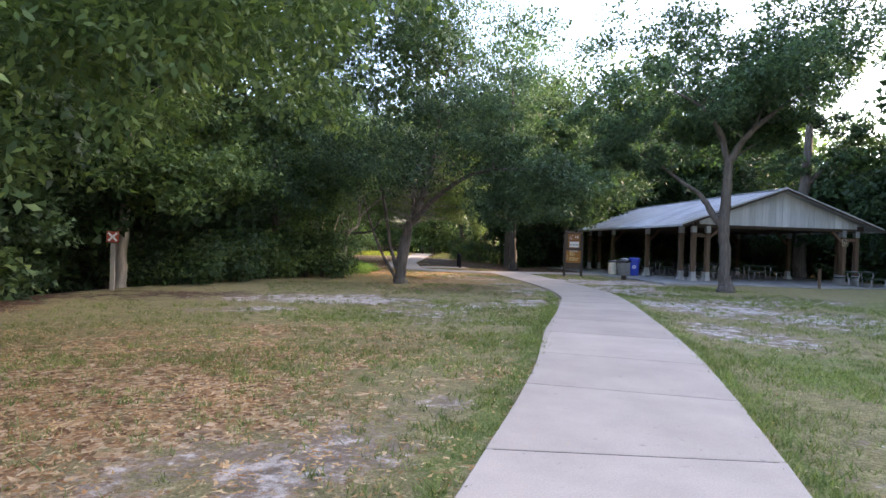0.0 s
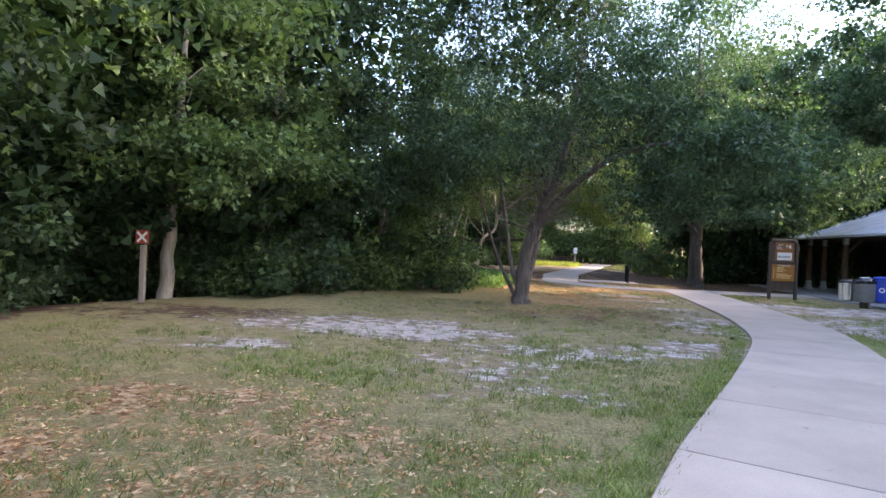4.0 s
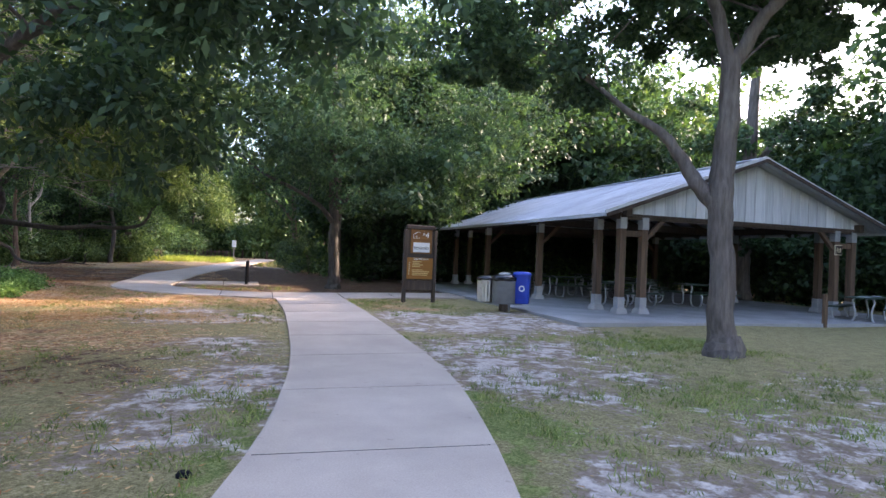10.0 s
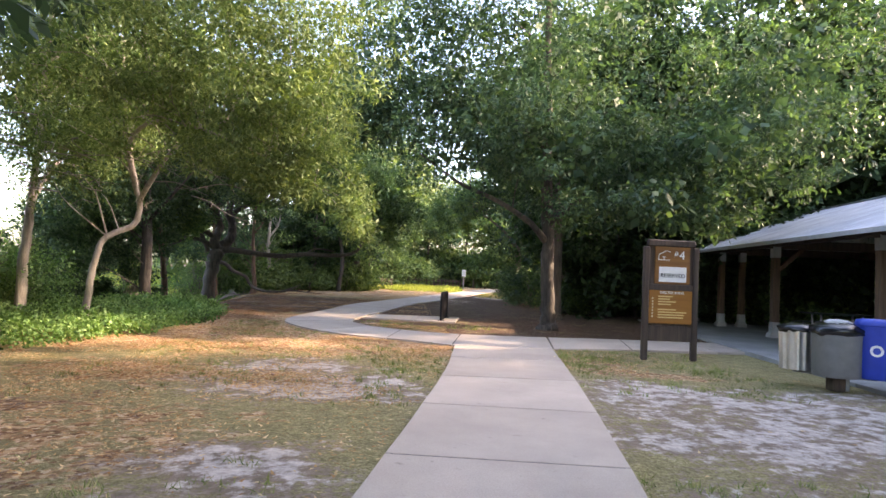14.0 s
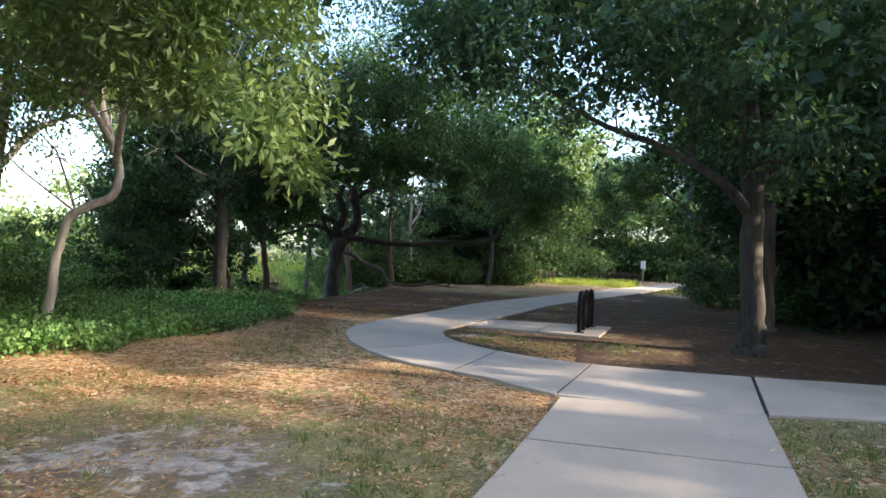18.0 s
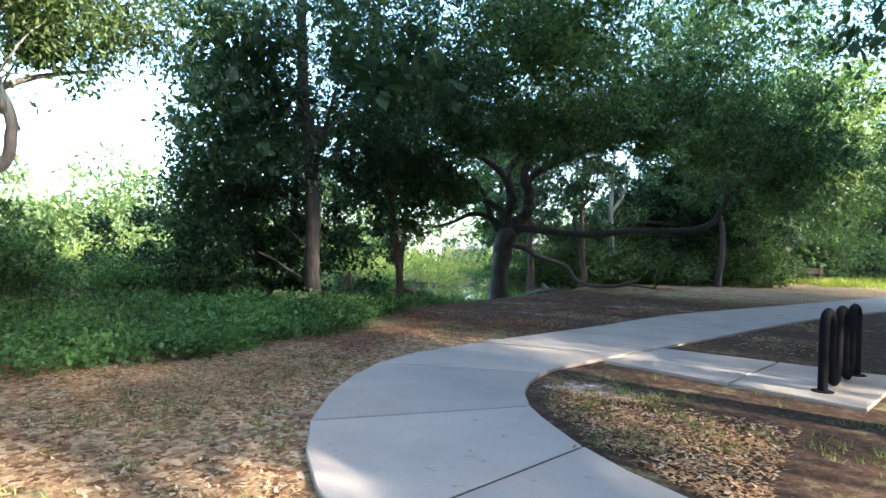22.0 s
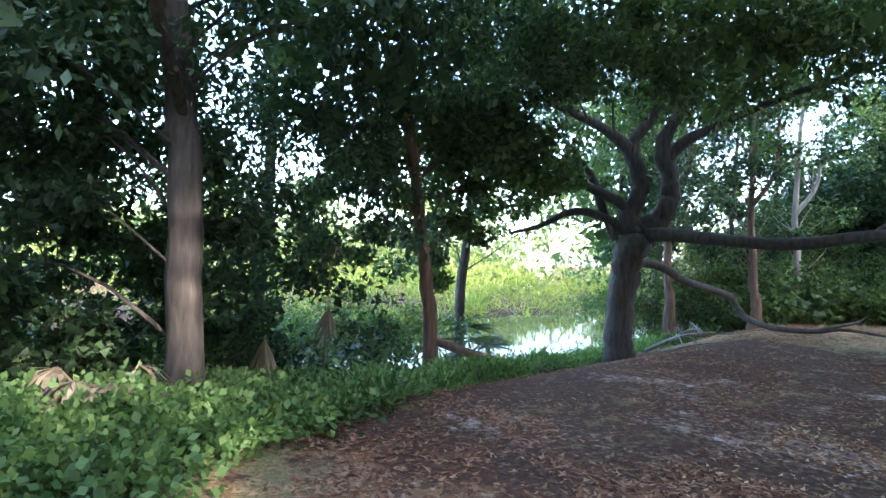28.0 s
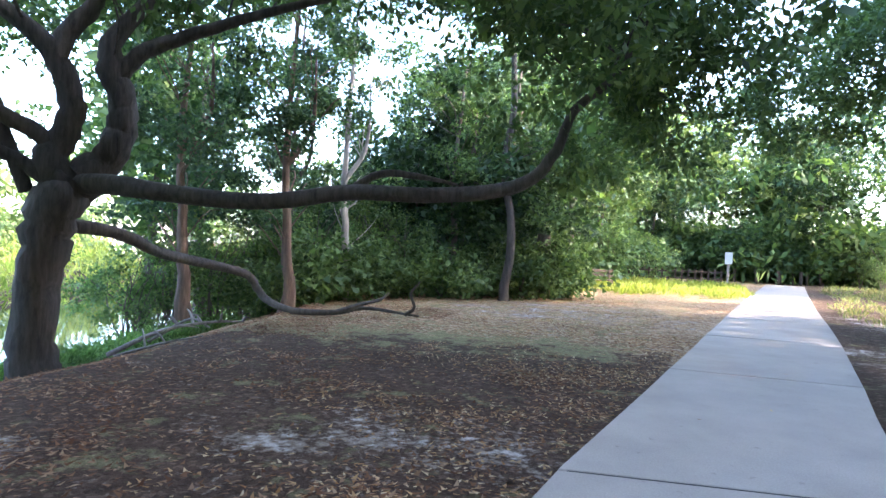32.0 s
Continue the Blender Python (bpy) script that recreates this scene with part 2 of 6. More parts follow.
def concrete(name, a, b, tint=(1, 1, 1)):
    m, n, l, p = material(name, 0.93, spec=0.12)
    w = world_coords(n, l)
    fine = noise_tex(n, l, w, 70, 4, 0.7)
    blot = noise_tex(n, l, w, 1.1, 5, 0.6)
    oi = n.new("ShaderNodeObjectInfo")
    col = ramp(n, l, blot, [(0.3, a), (0.7, b)])
    col = mix(n, l, 1.0, col, ramp(n, l, fine, [(0.3, grey(0.86)), (0.7, grey(1.1))]), "MULTIPLY")
    col = mix(n, l, 1.0, col, ramp(n, l, oi.outputs["Random"], [(0, grey(0.93)), (1, grey(1.06))]), "MULTIPLY")
    spots = noise_tex(n, l, w, 9.0, 2, 0.5)
    col = mix(n, l, ramp(n, l, spots, [(0.70, grey(0)), (0.78, grey(0.5))]), col, (0.16, 0.13, 0.11))
    l.new(col, p.inputs["Base Color"])
    relief(n, l, p, fine, 0.25, 0.004)
    return m


M["concrete"] = concrete("path_concrete", (0.39, 0.328, 0.272), (0.48, 0.406, 0.338))
M["slab"] = concrete("slab_concrete", (0.24, 0.235, 0.23), (0.34, 0.335, 0.325))
M["footing"] = concrete("footing_concrete", (0.34, 0.33, 0.32), (0.46, 0.45, 0.44))


def timber(name, a, b, along=2, rough=0.8):
    m, n, l, p = material(name, rough)
    sc = [16, 16, 16]
    sc[along] = 1.2
    g = noise_tex(n, l, coords(n, l, tuple(sc)), 1.0, 5, 0.6)
    oi = n.new("ShaderNodeObjectInfo")
    col = ramp(n, l, g, [(0.3, a), (0.7, b)])
    col = mix(n, l, 1.0, col, ramp(n, l, oi.outputs["Random"], [(0, grey(0.8)), (1, grey(1.15))]), "MULTIPLY")
    l.new(col, p.inputs["Base Color"])
    relief(n, l, p, g, 0.4, 0.006)
    return m


M["timber"] = timber("brown_timber", (0.06, 0.036, 0.022), (0.15, 0.09, 0.052))
M["timber_dark"] = timber("dark_timber", (0.035, 0.024, 0.018), (0.08, 0.055, 0.04))
M["timber_grey"] = timber("weathered_timber", (0.20, 0.18, 0.15), (0.36, 0.32, 0.28))
M["batten"] = timber("white_board", (0.40, 0.41, 0.42), (0.54, 0.55, 0.56), 2, 0.6)
M["sign_brown"] = timber("brown_sign_board", (0.15, 0.06, 0.012), (0.22, 0.095, 0.02), 0, 0.6)
M["sign_rules"] = timber("orange_sign_board", (0.27, 0.105, 0.012), (0.37, 0.155, 0.02), 0, 0.6)


def plain(name, col, rough=0.6, metal=0.0, var=0.12, scale=6.0):
    m, n, l, p = material(name, rough, metal)
    g = noise_tex(n, l, coords(n, l), scale, 4, 0.6)
    lo, hi = tuple(c * (1 - var) for c in col), tuple(c * (1 + var) for c in col)
    l.new(ramp(n, l, g, [(0.3, lo), (0.7, hi)]), p.inputs["Base Color"])
    return m


def roof_metal():
    """Dull galvanised sheet with grime washed down the slope."""
    m, n, l, p = material("galvanised_roof", 0.5, 0.55)
    streak = noise_tex(n, l, coords(n, l, (.35, 5.0, .35)), 1.0, 5, 0.6)
    blot = noise_tex(n, l, coords(n, l), 0.8, 4, 0.6)
    col = ramp(n, l, streak, [(0.3, (0.33, 0.34, 0.35)), (0.7, (0.50, 0.51, 0.53))])
    col = mix(n, l, 1.0, col, ramp(n, l, blot, [(0.35, grey(0.78)), (0.65, grey(1.08))]), "MULTIPLY")
    l.new(col, p.inputs["Base Color"])
    l.new(ramp(n, l, blot, [(0.3, grey(0.42)), (0.7, grey(0.62))]), p.inputs["Roughness"])
    return m


M["roof"] = roof_metal()
M["trim"] = plain("pale_metal_trim", (0.55, 0.56, 0.58), 0.5, 0.3)
M["black"] = plain("black_rubber_paint", (0.008, 0.008, 0.010), 0.75)
M["black"].node_tree.nodes["Principled BSDF"].inputs["Specular IOR Level"].default_value = 0.12
M["can_grey"] = plain("grey_can_paint", (0.19, 0.195, 0.20), 0.55, 0.1)
M["zinc"] = plain("galvanised_steel", (0.60, 0.61, 0.62), 0.3, 0.9)
M["blue"] = plain("blue_plastic", (0.012, 0.045, 0.36), 0.4)
M["bag"] = plain("black_bag", (0.01, 0.01, 0.012), 0.25)
M["bag_clear"] = plain("pale_crumpled_wrap", (0.45, 0.45, 0.46), 0.3)
M["galv"] = plain("dull_galvanised_steel", (0.36, 0.37, 0.38), 0.45, 0.5)
M["white"] = plain("white_paint", (0.72, 0.72, 0.70), 0.6)
M["cream"] = plain("cream_paint", (0.62, 0.52, 0.33), 0.6)
M["tan"] = plain("tan_lettering", (0.60, 0.42, 0.17), 0.6)
M["ink"] = plain("dark_ink", (0.03, 0.03, 0.03), 0.6)
M["red"] = plain("red_paint", (0.35, 0.06, 0.03), 0.6)
M["green_metal"] = plain("dark_green_coating", (0.03, 0.055, 0.04), 0.5, 0.1)
M["steel"] = plain("dull_steel_tube", (0.22, 0.22, 0.22), 0.45, 0.7)
M["house"] = plain("pale_house_wall", (0.62, 0.60, 0.56), 0.8)
M["dark_glass"] = plain("dark_window", (0.03, 0.035, 0.04), 0.15)
# colour for both shadow and dirt in the path's grooves
M["joint"] = plain("groove_shade_and_dirt", (0.035, 0.03, 0.026), 0.9)


def water_material():
    m, n, l, p = material("pond_water", 0.04)
    p.inputs["Base Color"].default_value = (0.035, 0.045, 0.03, 1)
    p.inputs["IOR"].default_value = 1.33
    g = noise_tex(n, l, world_coords(n, l, (1, 1, 1)), 3.0, 3)
    relief(n, l, p, g, 0.08, 0.02)
    return m


M["water"] = water_material()

# ---------------------------------------------------------------- mesh helpers
rng = np.random.default_rng(7)


def np_mesh(name, verts, faces):
    """A mesh from an (n, 3) and an (m, k) array."""
    me = bpy.data.meshes.new(name)
    k = faces.shape[1]
    me.vertices.add(len(verts))
    me.vertices.foreach_set("co", np.ascontiguousarray(verts, dtype=np.float32).ravel())
    me.loops.add(faces.size)
    me.loops.foreach_set("vertex_index", np.ascontiguousarray(faces, dtype=np.int32).ravel())
    me.polygons.add(len(faces))
    me.polygons.foreach_set("loop_start", np.arange(0, faces.size, k, dtype=np.int32))
    me.update(calc_edges=True)
    return me


def link_mesh(name, me, mat, parent=None, label="", smooth=False):
    if mat is not None and not me.materials:
        me.materials.append(mat)
    if smooth:
        me.polygons.foreach_set("use_smooth", [True] * len(me.polygons))
    ob = new(name, me)
    if parent is not None:
        ob.parent = parent
    if label:
        ob["label"] = label
    return ob


def part(name, bm, mat, parent=None, label="", smooth=False):
    me = bpy.data.meshes.new(name)
    bm.to_mesh(me)
    bm.free()
    return link_mesh(name, me, mat, parent, label, smooth)


def thing(name, m, label, category, group="", kind=""):
    ob = new(name)
    ob.empty_display_size = 0.1
    ob.matrix_world = m
    return tagged(ob, label, category, group, kind)


def box_bm(bm, cx, cy, cz, sx, sy, sz, rot=None, bevel=0.0):
    ret = bmesh.ops.create_cube(bm, size=1.0)
    vs = ret["verts"]
    mat = Matrix.Translation((cx, cy, cz)) @ (rot.to_4x4() if rot is not None else Matrix.Identity(4)) @ Matrix.Diagonal((sx, sy, sz, 1))
    bmesh.ops.transform(bm, matrix=mat, verts=vs)
    if bevel:
        es = list({e for v in vs for e in v.link_edges})
        bmesh.ops.bevel(bm, geom=es, offset=bevel, segments=1, affect='EDGES')
    return bm


def box(cx, cy, cz, sx, sy, sz, bevel=0.0, rot=None):
    return box_bm(bmesh.new(), cx, cy, cz, sx, sy, sz, rot, bevel)


def tube_np(points, radii, seg=8, jitter=0.0):
    """Verts and quads of a tube along points, with a radius at each."""
    pts = [Vector(p) for p in points]
    vs, fs = [], []
    up = Vector((0.13, 0.31, 1)).normalized()
    side = None
    for i, p in enumerate(pts):
        d = (pts[min(i + 1, len(pts) - 1)] - pts[max(i - 1, 0)]).normalized()
        if side is None:
            side = d.cross(up if abs(d.dot(up)) < 0.95 else Vector((1, 0, 0))).normalized()
        side = (side - d * side.dot(d)).normalized()
        other = d.cross(side)
        for k in range(seg):
            a = 2 * math.pi * k / seg
            r = radii[i] * (1 + jitter * math.sin(3 * a + i * 0.7) + jitter * 0.6 * math.sin(5 * a - i))
            vs.append(p + side * math.cos(a) * r + other * math.sin(a) * r)
    n = len(pts)
    for i in range(n - 1):
        for k in range(seg):
            a, b = i * seg + k, i * seg + (k + 1) % seg
            fs.append((a, b, b + seg, a + seg))
    return vs, fs


def tubes_mesh(name, tubes, seg=8, jitter=0.0):
    V, F = [], []
    for points, radii in tubes:
        v, f = tube_np(points, radii, seg, jitter)
        o = len(V)
        V += v
        F += [tuple(i + o for i in q) for q in f]
        F.append(tuple(range(o + len(v) - 1, o + len(v) - 1 - seg, -1))[:4] if seg == 4 else (o + len(v) - seg, o + len(v) - seg + 1, o + len(v) - seg + 2, o + len(v) - seg + 3))
    me = bpy.data.meshes.new(name)
    me.from_pydata([tuple(v) for v in V], [], F)
    me.update()
    return me


def smooth_line(points, n):
    """n points on a Catmull-Rom line through the given ones."""
    P = [Vector(p) for p in points]
    P = [P[0] * 2 - P[1]] + P + [P[-1] * 2 - P[-2]]
    out = []
    for i in range(n):
        u = i / (n - 1) * (len(P) - 3)
        k = min(int(u), len(P) - 4)
        f = u - k
        a, b, c, d = P[k:k + 4]
        out.append(0.5 * ((2 * b) + (c - a) * f + (2 * a - 5 * b + 4 * c - d) * f * f + (3 * b - a - 3 * c + d) * f ** 3))
    return out


def text_mesh(words, size, depth=0.004):
    cu = bpy.data.curves.new("words", 'FONT')
    cu.body, cu.size, cu.extrude, cu.align_x, cu.align_y = words, size, depth, 'CENTER', 'CENTER'
    ob = bpy.data.objects.new("words", cu)
    scene.collection.objects.link(ob)
    me = bpy.data.meshes.new_from_object(ob.evaluated_get(bpy.context.evaluated_depsgraph_get()))
    bpy.data.objects.remove(ob)
    return me


# ---------------------------------------------------------------- the lie of the land
WATER_Z = -1.5


def shore(y):
    """x at which the bank starts to fall."""
    return np.interp(y, [0, 10, 22, 28, 36, 42, 50, 60, 80], [-12, -9, -3.5, -1.2, -1.0, -1.0, -2.6, -5, -9])


def ground_z(x, y):
    x, y = np.asarray(x, float), np.asarray(y, float)
    d = np.maximum(shore(y) - x, 0)
    steep = np.interp(y, [0, 12, 24, 30, 46, 60], [0.02, 0.06, 0.14, 0.24, 0.26, 0.2])
    z = -np.minimum(d * steep + 0.012 * d * d, 2.3)
    far = np.clip((-17.0 - x) / 4.0, 0, 1)          # the far bank
    z = np.where(y > 14, np.maximum(z, -2.3 + 1.3 * far), z)
    z = z + 0.02 * np.sin(x * 0.9 + 1.3 * np.sin(y * 0.7)) * np.clip((np.abs(x - 5) - 2) / 6, 0, 1)
    return z


def gz(x, y):
    return float(ground_z(x, y))


# left and right edges of the concrete walks
MAIN = [((-9.2, -12.9), (-7.4, -14.2)), ((-5.0, -6.4), (-3.2, -7.4)), ((-2.66, -2.75), (-0.5, -3.2)), ((-1.07, -0.15), (0.72, -1.28)), ((-0.12, 1.55), (1.75, 0.42)),
        ((0.85, 3.5), (2.8, 2.3)), ((1.86, 5.2), (3.75, 4.2)), ((2.92, 7.05), (4.73, 6.15)), ((3.8, 8.65), (5.68, 8.05)), ((4.68, 10.35), (6.53, 9.95)), ((5.3, 12.3), (7.3, 11.95)),
        ((5.85, 14.2), (7.84, 14.0)), ((6.72, 18.7), (8.7, 18.4)), ((7.1, 20.8), (9.12, 20.8)), ((7.48, 23.72), (9.6, 23.72))]
BEND = [((9.6, 23.74), (10.05, 26.12)), ((7.52, 23.74), (7.97, 26.1)), ((6.6, 24.43), (6.75, 26.48)), ((5.3, 24.98), (5.98, 27.05)), ((4.15, 26.05), (5.42, 27.6)),
        ((3.4, 27.3), (5.03, 28.4)), ((3.06, 28.4), (4.92, 29.2)), ((3.1, 29.7), (5.08, 30.2)), ((3.3, 31.2), (5.38, 31.9)), ((3.72, 33.9), (5.85, 34.2)), ((4.07, 37.0), (6.4, 37.2)),
        ((4.85, 40.0), (7.05, 40.0)), ((5.74, 43.15), (7.95, 42.9)), ((7.42, 49.2), (9.75, 48.9)), ((9.98, 58.3), (12.3, 58.0)), ((13.4, 70.0), (15.7, 69.6)), ((16.5, 80.5), (18.8, 80.0))]
BRANCH = [((10.07, 26.12), (9.62, 23.76)), ((11.6, 26.3), (11.0, 24.05)), ((13.5, 26.3), (13.3, 24.3)), ((17.0, 26.6), (17.0, 24.8)), ((19.5, 27.0), (19.5, 25.2))]

# patches of ground cover: x, y, reach in x, reach in y, weight
SAND = [(-3.9, -2.0, 1.0, .5, .5), (-2.9, -1.6, .7, .45, .5), (-2.0, -.8, .6, .5, .5), (-2.3, 9.4, 2.2, .9, .8), (-4.2, 7.1, 1.0, .5, .6), (-2.6, 10.5, 1.8, .6, .6), (-.6, 6.5, 1.2, .8, .45), (.6, 7.7, 1.6, .6, .6),
        (2.6, 8.3, 1.6, .5, .65), (.1, 5.2, 1.2, .5, .42), (3.5, 8.9, 1.0, .9, .6), (4.4, 11.6, .9, 1.3, .6), (5.0, 13.0, .8, 1.5, .6), (5.2, 15.3, .8, 1.2, .55), (5.1, 18.9, 1.3, .7, .68), (4.8, 20.7, 1.0, .8, .62), (5.9, 19.4, .7, .8, .6),
        (4.6, 3.0, .9, 1.4, .6), (6.9, 8.2, 1.2, 1.2, .72), (7.6, 6.8, 1.6, 1.4, .65), (8.3, 12.4, 1.8, 1.5, .6), (9.6, 8.6, 1.8, 1.4, .55), (9.3, 14.2, 2.2, 1.6, .54), (11.0, 17.3, 2.6, 2.0, .6), (9.9, 19.4, 1.6, .9, .62), (12.2, 18.6, 1.5, 1.0, .6),
        (.6, -3.4, .6, .7, .4), (8.6, 4.8, 2.2, 1.6, .55), (12.5, 9.4, 2.5, 1.5, .45), (2.3, 35.2, 1.4, .7, .32), (3.2, 38.9, 1.3, .8, .32), (.4, 33.8, 1.4, .8, .26), (.6, 36.8, 1.2, .9, .28), (4.0, 50.5, 3.2, 3.0, .34), (9.4, 45.5, 1.0, 2.0, .3), (13.4, 52.0, 2.0, 2.5, .5), (5.6, 28.7, .5, .4, .5)]
GREEN = [(-2.9, 1.6, 2.6, 1.2, .5), (1.0, 5.4, 1.2, 1.6, .5), (-2.6, 5.8, 1.6, .9, .5), (9.8, 10.6, 1.6, 1.0, .55), (7.1, 10.6, .5, .9, .8), (12.8, 14.2, 2.0, .8, .75), (6.4, 21.2, .6, 1.6, .5), (9.7, 22.4, .6, .7, .6), (2.6, 27.4, .6, .8, .72),
         (7.0, 28.2, 2.0, .7, .28), (1.6, 28.5, .8, .5, .5), (3.3, 25.7, .8, .7, .42), (-.6, 37.0, 1.6, 1.2, .42), (.4, 34.6, 1.4, .9, .45), (1.6, 41.0, 2.0, .8, .35), (4.6, 44.0, 1.2, 1.0, .35), (3.4, 0.0, 1.2, 2.2, .6), (10.5, 3.0, 4.0, 3.0, .6), (14.0, 7.5, 4.0, 2.5, .6), (-.5, 2.6, 1.2, 1.2, .5)]
LITTER = [(.9, 32.6, 1.2, 1.2, .9), (-3.2, 1.8, 1.8, .9, .62), (-3.6, 4.2, 1.6, .9, .62), (-2.2, 3.6, 1.4, .8, .55), (-1.4, .8, 1.0, .7, .5), (2.4, 47.8, 2.4, 2.0, .7), (-.4, 44.2, 1.5, 1.0, .55), (1.4, 46.2, 2.4, 1.8, .6), (9.9, 22.4, 1.0, .8, .7), (11.5, 27.6, 3.2, 1.8, .58), (8.2, 27.0, 1.4, .8, .5), (-.5, 41.6, 1.4, 2.2, .5), (-5.6, .4, 3.0, 3.4, .75), (-2.5, 4.4, 1.3, .6, .45), (-1.2, 3.2, 1.0, .6, .4), (10.9, 20.8, .8, .4, .8), (9.9, 21.2, .7, .5, .7), (-4.4, -2.5, 2.0, 1.6, .5), (3.0, 16.5, 2.6, 1.6, .62), (1.6, 13.4, 2.2, 1.6, .58), (3.6, 12.2, .9, 1.6, .5), (3.2, 19.8, 2.6, 1.3, .6)]
DUFF = [(.8, 12.6, 2.4, 1.6, .5), (3.3, 14.2, 1.8, 2.0, .5), (2.5, 18.0, 2.0, 1.5, .35), (-6.0, 10.5, 3.5, 1.6, .6)]


def spots(x, y, table):
    out = np.zeros_like(x)
    for cx, cy, rx, ry, w in table:
        out = np.maximum(out, w * np.exp(-.5 * (((x - cx) / rx) ** 2 + ((y - cy) / ry) ** 2) ** 1.3))
    return out


def cover(x, y):
    """Weights of sand, green turf, leaf litter and duff at each point."""
    x, y = np.asarray(x, float), np.asarray(y, float)
    lx = np.interp(y, [a[1] for a, b in MAIN], [a[0] for a, b in MAIN])
    rx = np.interp(y, [b[1] for a, b in MAIN], [b[0] for a, b in MAIN])
    edge = np.where((y < 12.5) & (x < lx), np.exp(-((lx - x) / .55) ** 2), 0) + np.where((y < 12) & (x > rx), np.exp(-((x - rx) / .4) ** 2), 0)
    sand = spots(x, y, SAND) - .35 * edge
    green = np.maximum(spots(x, y, GREEN), .8 * edge)
    bx = np.interp(y, [a[1] for a, b in BEND[1:]], [a[0] for a, b in BEND[1:]])
    litter = np.maximum(spots(x, y, LITTER), np.clip((y - 19.5) / 3.5, 0, 1) * np.clip((33 - y) / 3, 0, 1) * .72 * (x < np.where(y < 23.7, 8, bx + .8)))
    litter = np.maximum(litter, np.clip((y - 31) / 3, 0, 1) * (.2 + .5 * np.exp(-((x - bx) / .75) ** 2) + .4 * np.clip((y - 42.5) / 3, 0, 1)))
    duff = np.maximum(spots(x, y, DUFF), np.clip((y - 24.8) / 1.4, 0, 1) * np.where(x > bx + 1, .72, 0))
    duff = np.maximum(duff, np.clip((y - 29.5) / 3, 0, 1) * .72 * np.clip((47.5 - y) / 5, .2, 1))
    duff = np.maximum(duff, np.clip((-7.6 - x) / 1.5, 0, 1) * np.clip((y - 4) / 3, 0, 1) * .8)
    return np.stack([sand, green, litter, duff], -1)


def build_ground():
    xs = np.concatenate([[-900, -300, -120, -70], np.arange(-44, -10, .6), np.arange(-10, 16, .25), np.arange(16, 60.1, .6), [80, 130, 300, 900]])
    ys = np.concatenate([[-900, -300, -120, -55], np.arange(-30, -6, .6), np.arange(-6, 46, .25), np.arange(46, 110.1, .6), [140, 200, 400, 900]])
    X, Y = np.meshgrid(xs, ys)
    Z = ground_z(X, Y) - 0.012
    V = np.stack([X.ravel(), Y.ravel(), Z.ravel()], 1)
    nx = len(xs)
    i, j = np.meshgrid(np.arange(nx - 1), np.arange(len(ys) - 1))
    a = (j * nx + i).ravel()
    F = np.stack([a, a + 1, a + nx + 1, a + nx], 1)
    me = np_mesh("ground", V, F)
    layer = me.attributes.new("cover", 'FLOAT_COLOR', 'POINT')
    layer.data.foreach_set("color", cover(X.ravel(), Y.ravel()).astype(np.float32).ravel())
    ob = link_mesh("ground", me, M["ground"], smooth=True)
    tagged(ob, "sandy ground with thin grass, bare patches and fallen leaves", "ground", kind="structure")


build_ground()
bm = bmesh.new()
bmesh.ops.create_grid(bm, x_segments=2, y_segments=2, size=1)
bmesh.ops.transform(bm, matrix=Matrix.Translation((-26.5, 57, WATER_Z)) @ Matrix.Diagonal((20, 42, 1, 1)), verts=bm.verts)
tagged(part("water", bm, M["water"]), "still pond water reflecting the pale sky", "water", kind="structure")

# ---------------------------------------------------------------- concrete walks

def slab_mesh(quad, top=0.03, thick=0.12, gap=0.03, nice=0.01):
    """One cast slab with eased edges; quad: its outline (left edge up, right edge down)."""
    c = sum((Vector((*q, 0)) for q in quad), Vector()) / len(quad)
    rings = []
    for inset, z in ((0.0, -thick), (0.0, -nice), (nice, 0.0)):
        ring = []
        for q in quad:
            v = Vector((*q, 0)) - c
            ring.append(c + v * (1 - (gap * 0.5 + inset) / max(v.length, 0.1)) + Vector((0, 0, top + z)))
        rings.append(ring)
    k = len(quad)
    V = [p for r in rings for p in r]
    F = [(a * k + i, a * k + (i + 1) % k, (a + 1) * k + (i + 1) % k, (a + 1) * k + i) for a in range(2) for i in range(k)]
    F.append(tuple(range(2 * k, 3 * k)))
    F = [tuple(reversed(f)) for f in F]
    me = bpy.data.meshes.new("slab")
    me.from_pydata([tuple(v) for v in V], [], F)
    me.update()
    return me


